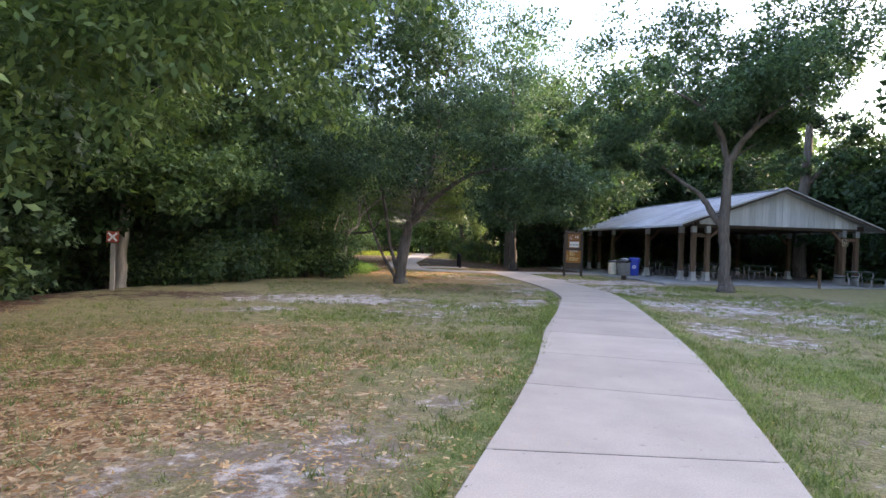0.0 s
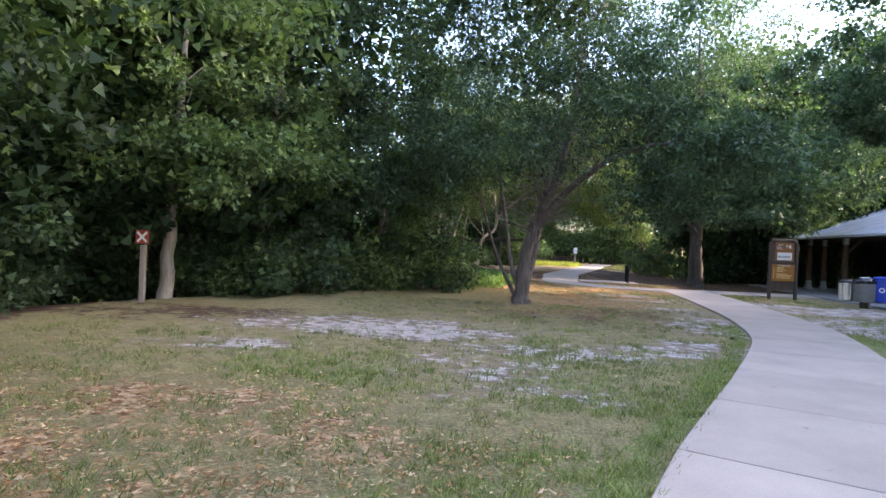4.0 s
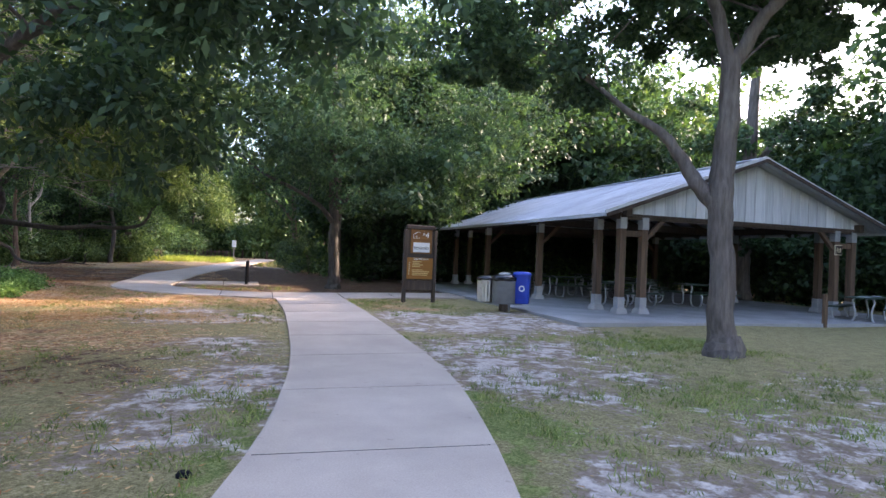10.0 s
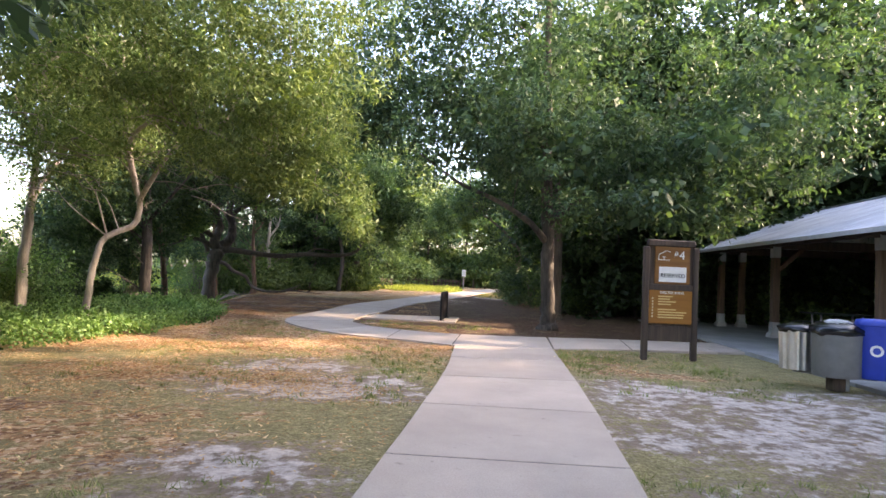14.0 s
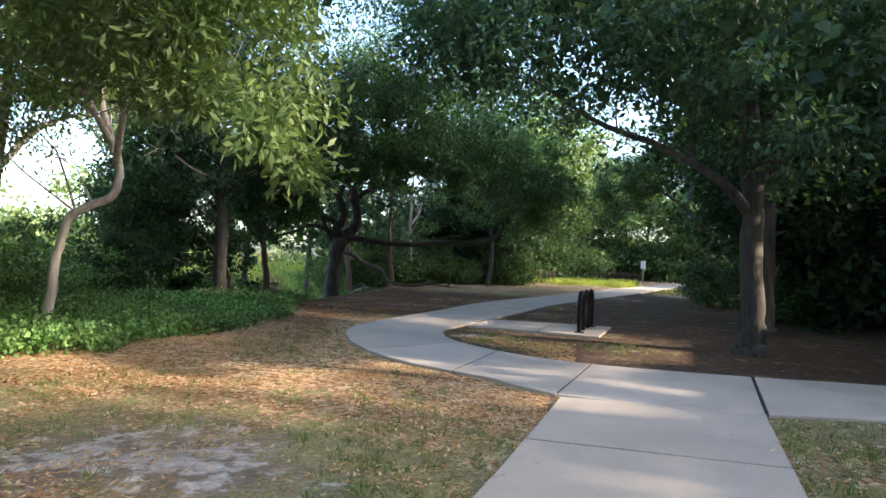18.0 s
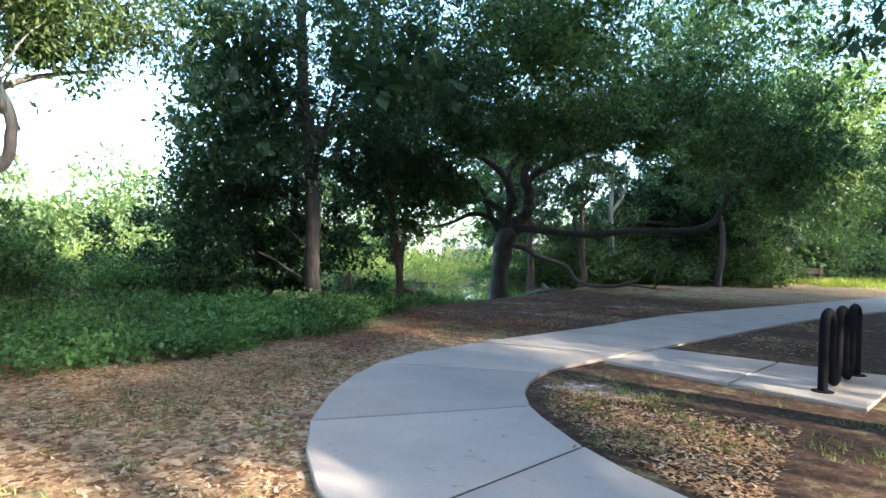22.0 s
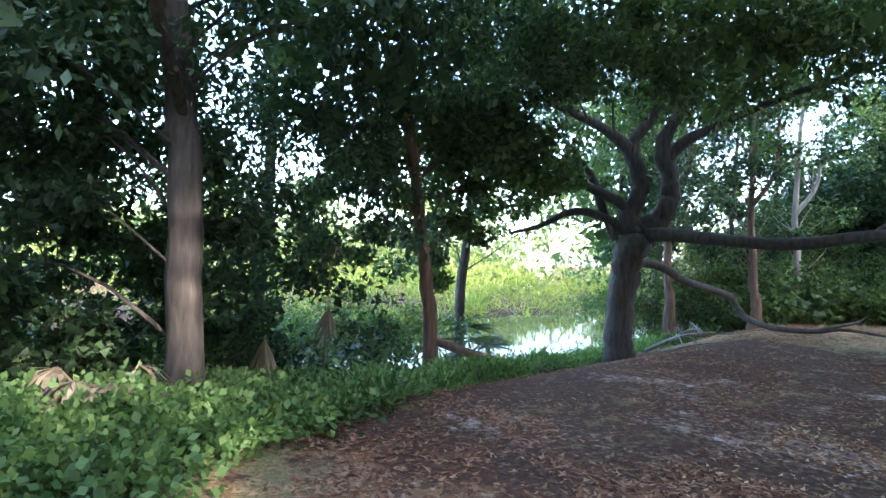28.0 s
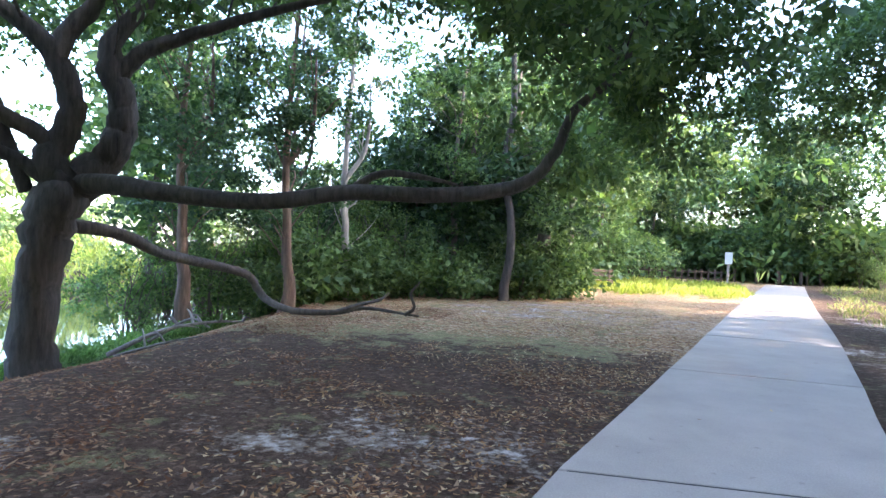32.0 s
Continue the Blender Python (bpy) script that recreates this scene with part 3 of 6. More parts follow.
def build_walk(name, pairs, marks, label, ease=5):
    n = 400
    L = smooth_line([(*a, 0) for a, b in pairs], n)
    R = smooth_line([(*b, 0) for a, b in pairs], n)
    for side in (L, R):
        for _ in range(2):
            old = list(side)
            for i in range(1, n - 1):
                w = min(ease, i, n - 1 - i)
                side[i] = sum(old[i - w:i + w + 1], Vector()) / (2 * w + 1)
    top = thing(name, Matrix.Identity(4), label, "path", kind="structure")
    # dark sheet just below the slab tops draws the grooves' shadow and dirt
    bed = [(p + (q - p) * .03) for p, q in zip(L, R)][::4] + [(q + (p - q) * .03) for p, q in zip(L, R)][::4]
    k = len(bed) // 2
    me = bpy.data.meshes.new("joint_dark")
    me.from_pydata([(v.x, v.y, .0245) for v in bed], [], [(i, i + k, i + k + 1, i + 1) for i in range(k - 1)])
    me.update()
    link_mesh("joint_dark", me, M["joint"], top)
    acc, start = 0.0, 0
    for i in range(1, n):
        acc += ((L[i] + R[i]) * 0.5 - (L[i - 1] + R[i - 1]) * 0.5).length
        if (marks and acc >= marks[0]) or i == n - 1:
            marks = marks[1:]
            ids = [start, start + (i - start) // 3, start + 2 * (i - start) // 3, i]
            ids = sorted(set(ids))
            quad = [L[k].to_2d()[:] for k in ids] + [R[k].to_2d()[:] for k in reversed(ids)]
            link_mesh("slab", slab_mesh(quad), M["concrete"], top)
            start = i
    return top


build_walk("pavement_main", MAIN, [3.32, 5.3, 7.28, 9.26, 11.24, 13.22, 15.2, 17.15, 19.32, 21.37, 23.53, 25.5, 27.5, 29.57, 31.64, 33.62, 35.6, 37.58, 39.56], "pale concrete footpath of cast slabs with dark joints", 14)
build_walk("pavement_bend", BEND, [2.15, 3.8, 5.35, 7.4, 9.55, 11.7, 13.8, 17.75] + [22.15 + 4.3 * k for k in range(10)], "curved concrete footpath dappled with sunlight")
build_walk("pavement_branch", BRANCH, [1.9 * k for k in range(1, 6)], "concrete side path leading to the shelter")
pad = thing("pavement_pad", Matrix.Identity(4), "concrete pad under the bicycle rack", "path", kind="structure")
link_mesh("slab", slab_mesh([(5.16, 30.2), (5.42, 31.9), (7.0, 31.95), (6.75, 29.93)]), M["concrete"], pad)
link_mesh("slab", slab_mesh([(6.76, 29.92), (7.02, 31.95), (8.4, 31.95), (8.05, 29.68)]), M["concrete"], pad)

# ---------------------------------------------------------------- foliage
def leaf_quads(clusters, per, size, spread=(1.15, 1.15, 0.7), droop=0.3, slim=0.42, seed=1, tri=False):
    """Vertices and faces of many small leaves round cluster centres (x, y, z, r)."""
    r = np.random.default_rng(seed)
    c = np.repeat(np.asarray(clusters, float), per, axis=0)
    n = len(c)
    d = r.normal(size=(n, 3))
    d /= np.linalg.norm(d, axis=1, keepdims=True)
    pos = c[:, :3] + d * (c[:, 3:4] * r.random((n, 1)) ** 0.55) * np.array(spread)
    a = d * 0.6 + r.normal(size=(n, 3)) * 0.6 + np.array([0, 0, -droop])
    a /= np.linalg.norm(a, axis=1, keepdims=True)
    b = np.cross(a, r.normal(size=(n, 3)) * 0.7 + np.array([0, 0, 1.0]))
    b /= np.linalg.norm(b, axis=1, keepdims=True) + 1e-9
    L = size * (0.65 + 0.7 * r.random((n, 1)))
    if tri:
        V = np.stack([pos - a * L * .2, pos + a * L * 0.6 + b * L * slim * 0.7, pos + a * L * .75 - b * L * slim * 0.5], 1).reshape(-1, 3)
        return V, np.arange(3 * n).reshape(n, 3)
    V = np.stack([pos, pos + a * L * 0.5 + b * L * slim * 0.5, pos + a * L, pos + a * L * 0.5 - b * L * slim * 0.5], 1).reshape(-1, 3)
    return V, np.arange(4 * n).reshape(n, 4)


def blob_clusters(blobs, seed, lumpy=0.6):
    """Cluster centres, mostly in the outer part of each ellipsoid (cx, cy, cz, rx, ry, rz, count, r)."""
    r = np.random.default_rng(seed)
    out = []
    for cx, cy, cz, rx, ry, rz, k, cr in blobs:
        d = r.normal(size=(k, 3))
        d /= np.linalg.norm(d, axis=1, keepdims=True)
        s = (0.35 + 0.65 * r.random((k, 1)) ** 0.5) * (1 + lumpy * r.normal(size=(k, 1)) * 0.45)
        p = np.array([cx, cy, cz]) + d * s * np.array([rx, ry, rz])
        out.append(np.concatenate([p, cr * (0.6 + 0.8 * r.random((k, 1)))], 1))
    return np.concatenate(out)


def tree(name, base, stems, blobs, per, leaf, leaf_mat, bark_mat, label, category="tree", seed=1, twigs=24, group="", droop=0.3, floor=1.9, stem_seg=10, whole=False, core=0.0, core_floor=0.0, core_least=0, slim=0.46):
    """A tree: stems is a list of (part name, points, radii) in the world; blobs are the crown's ellipsoids."""
    o = Vector((base[0], base[1], gz(*base[:2])))
    top = thing(name, Matrix.Translation(o), label, category, group)
    sam = []
    for pname, pts, radii in stems:
        n = max(8, 4 * len(pts))
        line = smooth_line([Vector(p) - o for p in pts], n)
        rad = np.interp(np.linspace(0, 1, n), np.linspace(0, 1, len(radii)), radii)
        rn = random.Random(seed + len(sam))
        for i in range(1, n):
            line[i] += Vector((rn.uniform(-1, 1), rn.uniform(-1, 1), 0)) * rad[i] * 0.18
        link_mesh(pname, tubes_mesh(pname, [(line, rad)], stem_seg, 0.06), bark_mat, top, smooth=True)
        sam += [(p, rr) for p, rr in zip(line, rad)][n // 3:]
    cl = blob_clusters(blobs, seed)
    cl = cl[cl[:, 2] > floor]
    loc = cl.copy()
    loc[:, :3] -= np.array(o)
    if twigs and len(sam):
        rn = random.Random(seed * 3 + 1)
        tb = []
        for k in rn.sample(range(len(loc)), min(twigs, len(loc))):
            e = Vector(loc[k, :3])
            s, rr = min(sam, key=lambda q: (q[0] - e).length + max(0, q[0].z - e.z + 0.9) * 2.0)
            m = (s + e) * 0.5 + Vector((rn.uniform(-.3, .3), rn.uniform(-.3, .3), rn.uniform(0.05, .5)))
            if (e - s).length > 2.5:
                continue
            r0 = min(rr * 0.4, 0.009 * (e - s).length + 0.007)
            tb.append((smooth_line([s, m, e], 6), np.linspace(r0, 0.005, 6)))
        tagged(link_mesh("twig_spray", tubes_mesh("twig_spray", tb, 5), bark_mat, top, smooth=True), kind="stuff")
    small = leaf > .116 and not whole
    V, F = leaf_quads(loc, per, leaf, droop=droop, seed=seed, tri=small, slim=.74 if small else slim)
    if core:
        V, F = with_core(V, F, [(q[0] - o.x, q[1] - o.y, q[2] - o.z, q[3] * .6, q[4] * .6, q[5] * .6, max(4, q[6] // 2), .6) for q in blobs if q[2] > core_floor and q[6] >= core_least], core, seed)
    ob = link_mesh("crown", np_mesh("crown", V, F), leaf_mat, top)
    tagged(ob, kind="stuff")
    return top


def with_core(V, F, blobs, size, seed):
    """Adds the larger shaded leaf sprays of the crown's inside."""
    V2, F2 = leaf_quads(blob_clusters(blobs, seed + 5), 9, size, seed=seed + 5, tri=F.shape[1] == 3, slim=.7)
    return np.concatenate([V, V2]), np.concatenate([F, F2 + len(V)])


def rough_tree(name, seed, h, spread, low, k, per, leaf, leaf_mat, bark_mat, label, group):
    """A wood tree about the origin, to be copied."""
    rn = random.Random(seed)
    lean = rn.uniform(-.6, .6)
    blobs = [(lean * .5, 0, low + (h - low) * .5, spread, spread, (h - low) * .5, k, 0.95)]
    top = thing(name, Matrix.Identity(4), label, "tree", group)
    line = smooth_line([(0, 0, -0.2), (lean * .3, .1, h * .35), (lean, 0, h * .8)], 10)
    link_mesh("trunk", tubes_mesh("trunk", [(line, np.linspace(0.2, 0.05, 10))], 8, 0.05), bark_mat, top, smooth=True)
    cl = blob_clusters(blobs, seed)
    V, F = leaf_quads(cl, per, leaf, spread=(1.2, 1.2, 0.8), seed=seed, tri=True, slim=.66)
    if leaf > .21:
        V, F = with_core(V, F, [tuple(q[:3]) + tuple(s * .62 for s in q[3:6]) + (44, .8) for q in blobs], .62, seed)
    tagged(link_mesh("crown", np_mesh("crown", V, F), leaf_mat, top), kind="stuff")
    return top


# ---- trees beside the walk -------------------------------------------------
tree("oak_tree", (-9.8, 0.6), [("trunk", [(-9.8, .6, -.3), (-9.6, .7, 2), (-9.2, 1.0, 4.5), (-8.8, 1.2, 9)], [.42, .34, .27, .1]),
                               ("limb", [(-9.5, .8, 2.8), (-7.8, .8, 4.2), (-5.6, .6, 4.8)], [.2, .13, .05]),
                               ("limb", [(-9.4, .8, 3.6), (-8.0, 2.4, 5.2), (-6.0, 4.0, 6.2)], [.18, .12, .04])],
     [(-8.0, 2.0, 7.4, 4.4, 5.0, 3.8, 150, .7), (-4.7, 0.2, 3.7, 1.6, 1.7, 1.2, 30, .5), (-4.0, 2.2, 4.6, 2.0, 2.2, 1.5, 44, .55), (-6.4, -.6, 2.7, 1.3, 1.5, 1.2, 24, .5),
      (-4.6, 5.2, 6.0, 2.2, 2.4, 1.8, 44, .6), (-6.2, -2.4, 5.5, 2.2, 2.0, 2.0, 30, .6), (-3.2, 3.6, 6.6, 1.9, 2.0, 1.5, 44, .55)],
     210, 0.115, M["leaf_oak"], M["bark"], "broad oak tree with low hanging leafy boughs", seed=11, twigs=60, whole=True)
for k, (bx, by, lean) in enumerate([(-8.0, 12.8, .1), (-7.3, 15.3, -.1), (-6.7, 15.2, .25), (-5.6, 17.8, .3), (-3.7, 19.3, -.1)]):
    z0 = gz(bx, by)
    tree("slim_tree", (bx, by), [("trunk", [(bx, by, z0 - .2), (bx, by, z0 + .3), (bx + lean, by, 2.6), (bx + lean * 2, by + .2, 7)], [.27, .17, .13, .05])],
         [(bx + lean, by, 7.0, 2.4, 2.4, 3.8, 54, .62), (bx + .8, by - 1.0, 3.4, 1.7, 1.4, 1.1, 20, .55)], 210, 0.14, M["leaf_blue" if k % 2 else "leaf_oak"], M["bark_pale" if k == 0 else "bark_grey"],
         "slim wood's-edge tree with grey trunk", seed=80 + k, twigs=24, core=.34)
path_oak = tree("oak_tree", (0.77, 15.7), [("trunk", [(.77, 15.7, -.1), (.78, 15.7, .3), (.86, 15.7, 1.3), (1.07, 15.7, 2.2), (1.46, 15.7, 3.1), (1.8, 15.7, 4.3), (2.2, 15.7, 7)], [.3, .21, .175, .16, .13, .1, .04]),
                                ("limb", [(1.1, 15.7, 2.2), (2.1, 14.9, 3.4), (3.2, 13.7, 4.1), (4.6, 11.6, 4.0)], [.12, .09, .06, .02]),
                                ("limb", [(.7, 15.7, .3), (.45, 15.9, 1.2), (.25, 16.0, 2.4), (-.2, 16.2, 5.0)], [.08, .065, .055, .02]),
                                ("limb", [(.85, 15.75, .3), (1.2, 16.4, 1.6), (1.5, 17.0, 3.2), (1.7, 17.6, 5.2)], [.1, .085, .065, .03]),
                                ("limb", [(.6, 15.8, .2), (.0, 16.5, 1.5), (-.5, 17.0, 3.2)], [.06, .05, .025])],
     [(1.4, 17.6, 7.6, 4.2, 3.8, 3.9, 140, .7), (1.2, 17.0, 10.2, 3.6, 3.4, 2.4, 130, .8), (-2.2, 18.2, 9.0, 2.6, 2.6, 2.4, 70, .75),  (3.4, 13.6, 4.6, 1.9, 1.7, 1.2, 64, .5), (4.8, 11.3, 3.8, 1.2, 1.1, .8, 40, .38), (3.8, 13.1, 2.9, 1.0, 1.0, .6, 26, .36), (2.6, 14.2, 6.2, 2.2, 2.0, 1.3, 60, .52), (-2.4, 16.4, 3.6, 1.6, 1.5, 1.2, 36, .5), (-1.6, 16.8, 5.0, 2.2, 2.2, 2.2, 46, .6), (-.4, 13.6, 4.4, 1.8, 1.5, 1.2, 44, .5)],
     130, 0.125, M["leaf_half_shade"], M["bark"], "spreading oak tree with leaning grey trunk and bare inner twigs", seed=12, twigs=110, whole=True, core=.34, core_floor=6.8)
# dead twigs fanned round the trunk inside the crown
rn = random.Random(77)
tb = []
for k in range(150):
    f = rn.random()
    z = 1.9 + 3.0 * f
    c = Vector((float(np.interp(z, [1.3, 2.2, 3.1, 4.3, 7], [.86, 1.07, 1.46, 1.8, 2.2])), 15.7, z))
    a = rn.uniform(0, 6.283)
    L = rn.uniform(.6, 1.9)
    d = Vector((math.cos(a), math.sin(a), rn.uniform(-.15, .55)))
    e = c + d * L
    kink = c + d * L * .5 + Vector((rn.uniform(-.15, .15), rn.uniform(-.15, .15), rn.uniform(-.05, .18)))
    tb.append((smooth_line([c - path_oak.location, kink - path_oak.location, e - path_oak.location], 6), np.linspace(.014, .004, 6)))
    for _ in range(2):
        q = kink.lerp(e, rn.uniform(.1, .8))
        w = q + Vector((rn.uniform(-.4, .4), rn.uniform(-.4, .4), rn.uniform(-.1, .35)))
        tb.append((smooth_line([q - path_oak.location, (q + w) / 2 + Vector((0, 0, .03)) - path_oak.location, w - path_oak.location], 4), np.linspace(.007, .003, 4)))
tagged(link_mesh("dead_twig_spray", tubes_mesh("dead_twig_spray", tb, 4), M["bark_grey"], path_oak, "bare grey dead twigs", smooth=True), kind="stuff")
tree("oak_tree", (12.88, 12.85), [("trunk", [(12.88, 12.85, -.1), (12.88, 12.85, .12), (12.85, 12.88, .5), (12.82, 12.92, 1.8), (12.79, 12.96, 2.8), (12.83, 12.9, 3.9), (12.85, 12.88, 5.1)], [.40, .29, .22, .2, .205, .175, .155]),
                                  ("limb", [(12.78, 13.0, 2.55), (12.54, 13.31, 3.0), (12.36, 13.54, 3.5), (12.12, 13.8, 3.9), (11.75, 14.2, 4.3), (11.2, 14.7, 4.9), (10.4, 15.4, 5.6)], [.16, .125, .105, .085, .06, .04, .015]),
                                  ("limb", [(12.85, 12.88, 4.9), (12.6, 13.1, 6.1), (12.0, 13.3, 7.0), (11.0, 13.6, 7.6)], [.13, .10, .075, .03]),
                                  ("limb", [(12.85, 12.88, 5.0), (13.2, 12.5, 5.8), (13.8, 12.0, 6.6), (15.0, 11.4, 7.6)], [.13, .11, .085, .04])],
     [(13.0, 13.0, 8.8, 5.2, 4.8, 2.4, 110, .68), (10.2, 15.6, 6.6, 2.4, 2.0, 1.0, 22, .42), (9.7, 15.9, 5.4, 1.4, 1.3, .6, 14, .34), (11.0, 14.9, 5.0, 1.0, 1.0, .6, 8, .32), (12.4, 10.8, 7.4, 2.4, 2.2, 1.0, 30, .6), (15.0, 14.6, 7.6, 2.4, 2.2, 1.1, 34, .5), (14.6, 14.4, 6.2, 1.8, 1.6, .8, 26, .38), (12.0, 14.8, 6.6, 1.6, 1.4, .7, 18, .36), (15.8, 12.8, 6.4, 1.6, 1.4, .8, 24, .38)],
     220, 0.12, M["leaf_blue"], M["bark"], "tall oak tree with straight grey trunk before the shelter", seed=13, twigs=80, core=.26, core_floor=7.0)
tree("oak_tree", (10.78, 28.9), [("trunk", [(10.78, 28.9, -.1), (10.78, 28.9, .1), (10.75, 28.9, .6), (10.7, 28.9, 2), (10.6, 28.95, 4), (10.5, 29, 8), (10.4, 29.2, 13)], [.36, .27, .215, .19, .17, .12, .05]),
                                 ("limb", [(10.65, 28.9, 2.6), (9.9, 28.4, 3.2), (8.9, 28.3, 3.75), (7.9, 28.3, 4.15), (6.6, 28.2, 5.0)], [.11, .08, .065, .05, .02]),
                                 ("limb", [(10.65, 28.9, 3.2), (11.8, 28.0, 4.2), (13.2, 27.4, 4.9)], [.13, .1, .04])],
     [(10.8, 29.4, 8.8, 4.6, 4.4, 5.2, 190, .78), (12.6, 27.4, 4.3, 2.8, 2.2, 1.7, 80, .62), (12.8, 25.5, 3.6, 1.6, 1.2, .6, 12, .3), (14.8, 25.2, 4.6, 1.8, 1.4, .8, 14, .32), (13.6, 23.8, 4.8, 1.6, 1.2, .6, 7, .3), (8.2, 28.2, 5.6, 2.3, 2.2, 1.5, 50, .62), (15.0, 27.2, 5.2, 2.3, 2.0, 2.0, 54, .6), (17.0, 26.6, 7.0, 2.6, 2.2, 1.9, 64, .6), (10.4, 26.8, 5.2, 2.4, 1.8, 2.0, 50, .62), (10.6, 30.0, 14.0, 4.4, 4.0, 3.2, 110, .95), (6.4, 30.6, 9.4, 2.8, 2.8, 2.2, 70, .8), (7.8, 29.6, 7.2, 2.4, 2.2, 1.5, 60, .62), (4.9, 30.2, 6.6, 2.3, 2.2, 1.3, 60, .6), (3.6, 33.4, 8.8, 2.6, 2.4, 1.6, 44, .7)],
     105, 0.145, M["leaf_blue"], M["bark_dark"], "dense oak tree with dark straight trunk beside the rack", seed=14, twigs=70, floor=2.9, whole=True, core=.3)
tree("slim_tree", (12.2, 33.5), [("trunk", [(12.2, 33.5, -.1), (12.2, 33.5, .3), (12.15, 33.5, 3), (12.3, 33.5, 9)], [.36, .24, .2, .06])],
     [(12.4, 33.6, 7.0, 3.4, 3.2, 4.2, 90, .75)], 200, 0.16, M["leaf_shade"], M["bark"], "dark trunked tree behind the rack", seed=25, twigs=24, core=.4)
kinked = tree("bent_tree", (-.42, 24.43), [("trunk", [(-.42, 24.43, -.1), (-.36, 24.48, .7), (-.3, 24.54, 1.4), (-.2, 24.58, 1.85), (-.05, 24.68, 2.05), (.3, 24.92, 2.3), (.42, 24.9, 2.75), (.35, 24.75, 3.2), (.2, 24.5, 4.4), (.1, 24.3, 6.2)], [.095, .075, .066, .064, .064, .064, .06, .056, .045, .02]),
                                  ("limb", [(.4, 24.85, 2.8), (1.3, 24.0, 3.7), (2.4, 23.0, 4.3)], [.06, .045, .02]),
                                  ("limb", [(.35, 24.8, 3.1), (.6, 23.8, 3.9), (1.8, 22.4, 4.1), (3.4, 21.7, 3.6), (4.8, 21.2, 2.9)], [.055, .045, .035, .025, .01])],
     [(.2, 22.2, 5.8, 2.8, 2.4, 1.8, 46, .5), (3.6, 21.3, 5.0, 2.0, 1.5, 1.5, 66, .46), (4.6, 21.2, 4.0, 1.5, 1.2, 1.1, 44, .38), (2.6, 21.2, 6.6, 2.2, 1.8, 1.4, 54, .5), (4.6, 21.6, 6.4, 1.6, 1.4, 1.2, 36, .45), (-.2, 25.9, 4.7, 1.4, 1.1, .9, 12, .7), (.5, 24.6, 5.2, 1.3, 1.2, .9, 26, .36), (2.4, 22.6, 4.8, 1.6, 1.7, 1.2, 30, .52), (.2, 24.6, 6.8, 2.2, 2.0, 1.6, 40, .6), (-1.6, 21.4, 4.6, 1.8, 1.6, 1.0, 14, .6), (1.2, 20.8, 5.6, 2.0, 1.6, 1.5, 26, .5), (-.6, 26.2, 5.6, 2.0, 1.6, 1.3, 30, .42), (3.3, 21.7, 3.5, 1.3, 1.0, .8, 24, .34), (4.7, 21.3, 3.0, .9, .8, .6, 16, .3), (5.5, 20.9, 2.4, .5, .5, .4, 8, .24), (2.0, 21.4, 4.1, 1.3, 1.2, .9, 20, .4), (-.9, 23.8, 4.2, 1.6, 1.4, 1.1, 30, .7), (-1.1, 25.1, 4.5, 1.6, 1.3, .9, 30, .7), (-1.2, 26.6, 4.7, 1.4, .9, .7, 20, .6), (-1.4, 24.2, 3.2, 1.0, 1.1, .6, 14, .55)],
     180, 0.098, M["leaf_light"], M["bark_pale"], "slim tree with pale kinked trunk and bright leaves", seed=15, twigs=110, whole=True, slim=.33)
rn = random.Random(91)
tb = []
for k in range(46):
    c = Vector((rn.uniform(-.6, 2.6), rn.uniform(21.2, 24.0), rn.uniform(2.5, 3.9)))
    d = Vector((rn.uniform(-1, 1), rn.uniform(-1, .4), rn.uniform(-.35, .3))) * rn.uniform(.7, 1.3)
    kink = c + d * .5 + Vector((rn.uniform(-.12, .12), rn.uniform(-.12, .12), rn.uniform(-.04, .14)))
    tb.append((smooth_line([c - kinked.location, kink - kinked.location, c + d - kinked.location], 6), np.linspace(.012, .004, 6)))
    for _ in range(2):
        q = kink.lerp(c + d, rn.uniform(.1, .8))
        w = q + Vector((rn.uniform(-.35, .35), rn.uniform(-.35, .35), rn.uniform(-.2, .2)))
        tb.append((smooth_line([q - kinked.location, (q + w) / 2 - kinked.location, w - kinked.location], 4), np.linspace(.006, .003, 4)))
tagged(link_mesh("dead_twig_spray", tubes_mesh("dead_twig_spray", tb, 4), M["bark_grey"], kinked, "bare grey dead twigs", smooth=True), kind="stuff")
tree("slim_tree", (-1.75, 24.52), [("trunk", [(-1.75, 24.52, -.3), (-1.75, 24.54, 1.3), (-1.76, 24.6, 2.1), (-1.77, 24.75, 3.6), (-1.7, 24.8, 7.5)], [.13, .10, .09, .075, .04]),
                                   ("limb", [(-1.75, 24.6, 2.6), (-1.9, 25.6, 3.6), (-2.2, 27.0, 4.2)], [.06, .05, .02])],
     [(-1.9, 24.2, 6.6, 2.6, 2.8, 2.0, 60, .55), (-2.4, 26.4, 4.6, 1.3, 1.2, .8, 24, .36), (-2.0, 26.0, 5.6, 1.7, 1.2, .9, 40, .38), (-1.2, 25.3, 6.3, 1.6, 1.2, .9, 34, .38), (-2.8, 22.0, 3.6, 1.6, 1.6, 1.6, 34, .5)], 170, 0.105, M["leaf_oak"], M["bark_pale"],
     "slim upright tree with grey trunk at the pond's edge", seed=16, twigs=46)
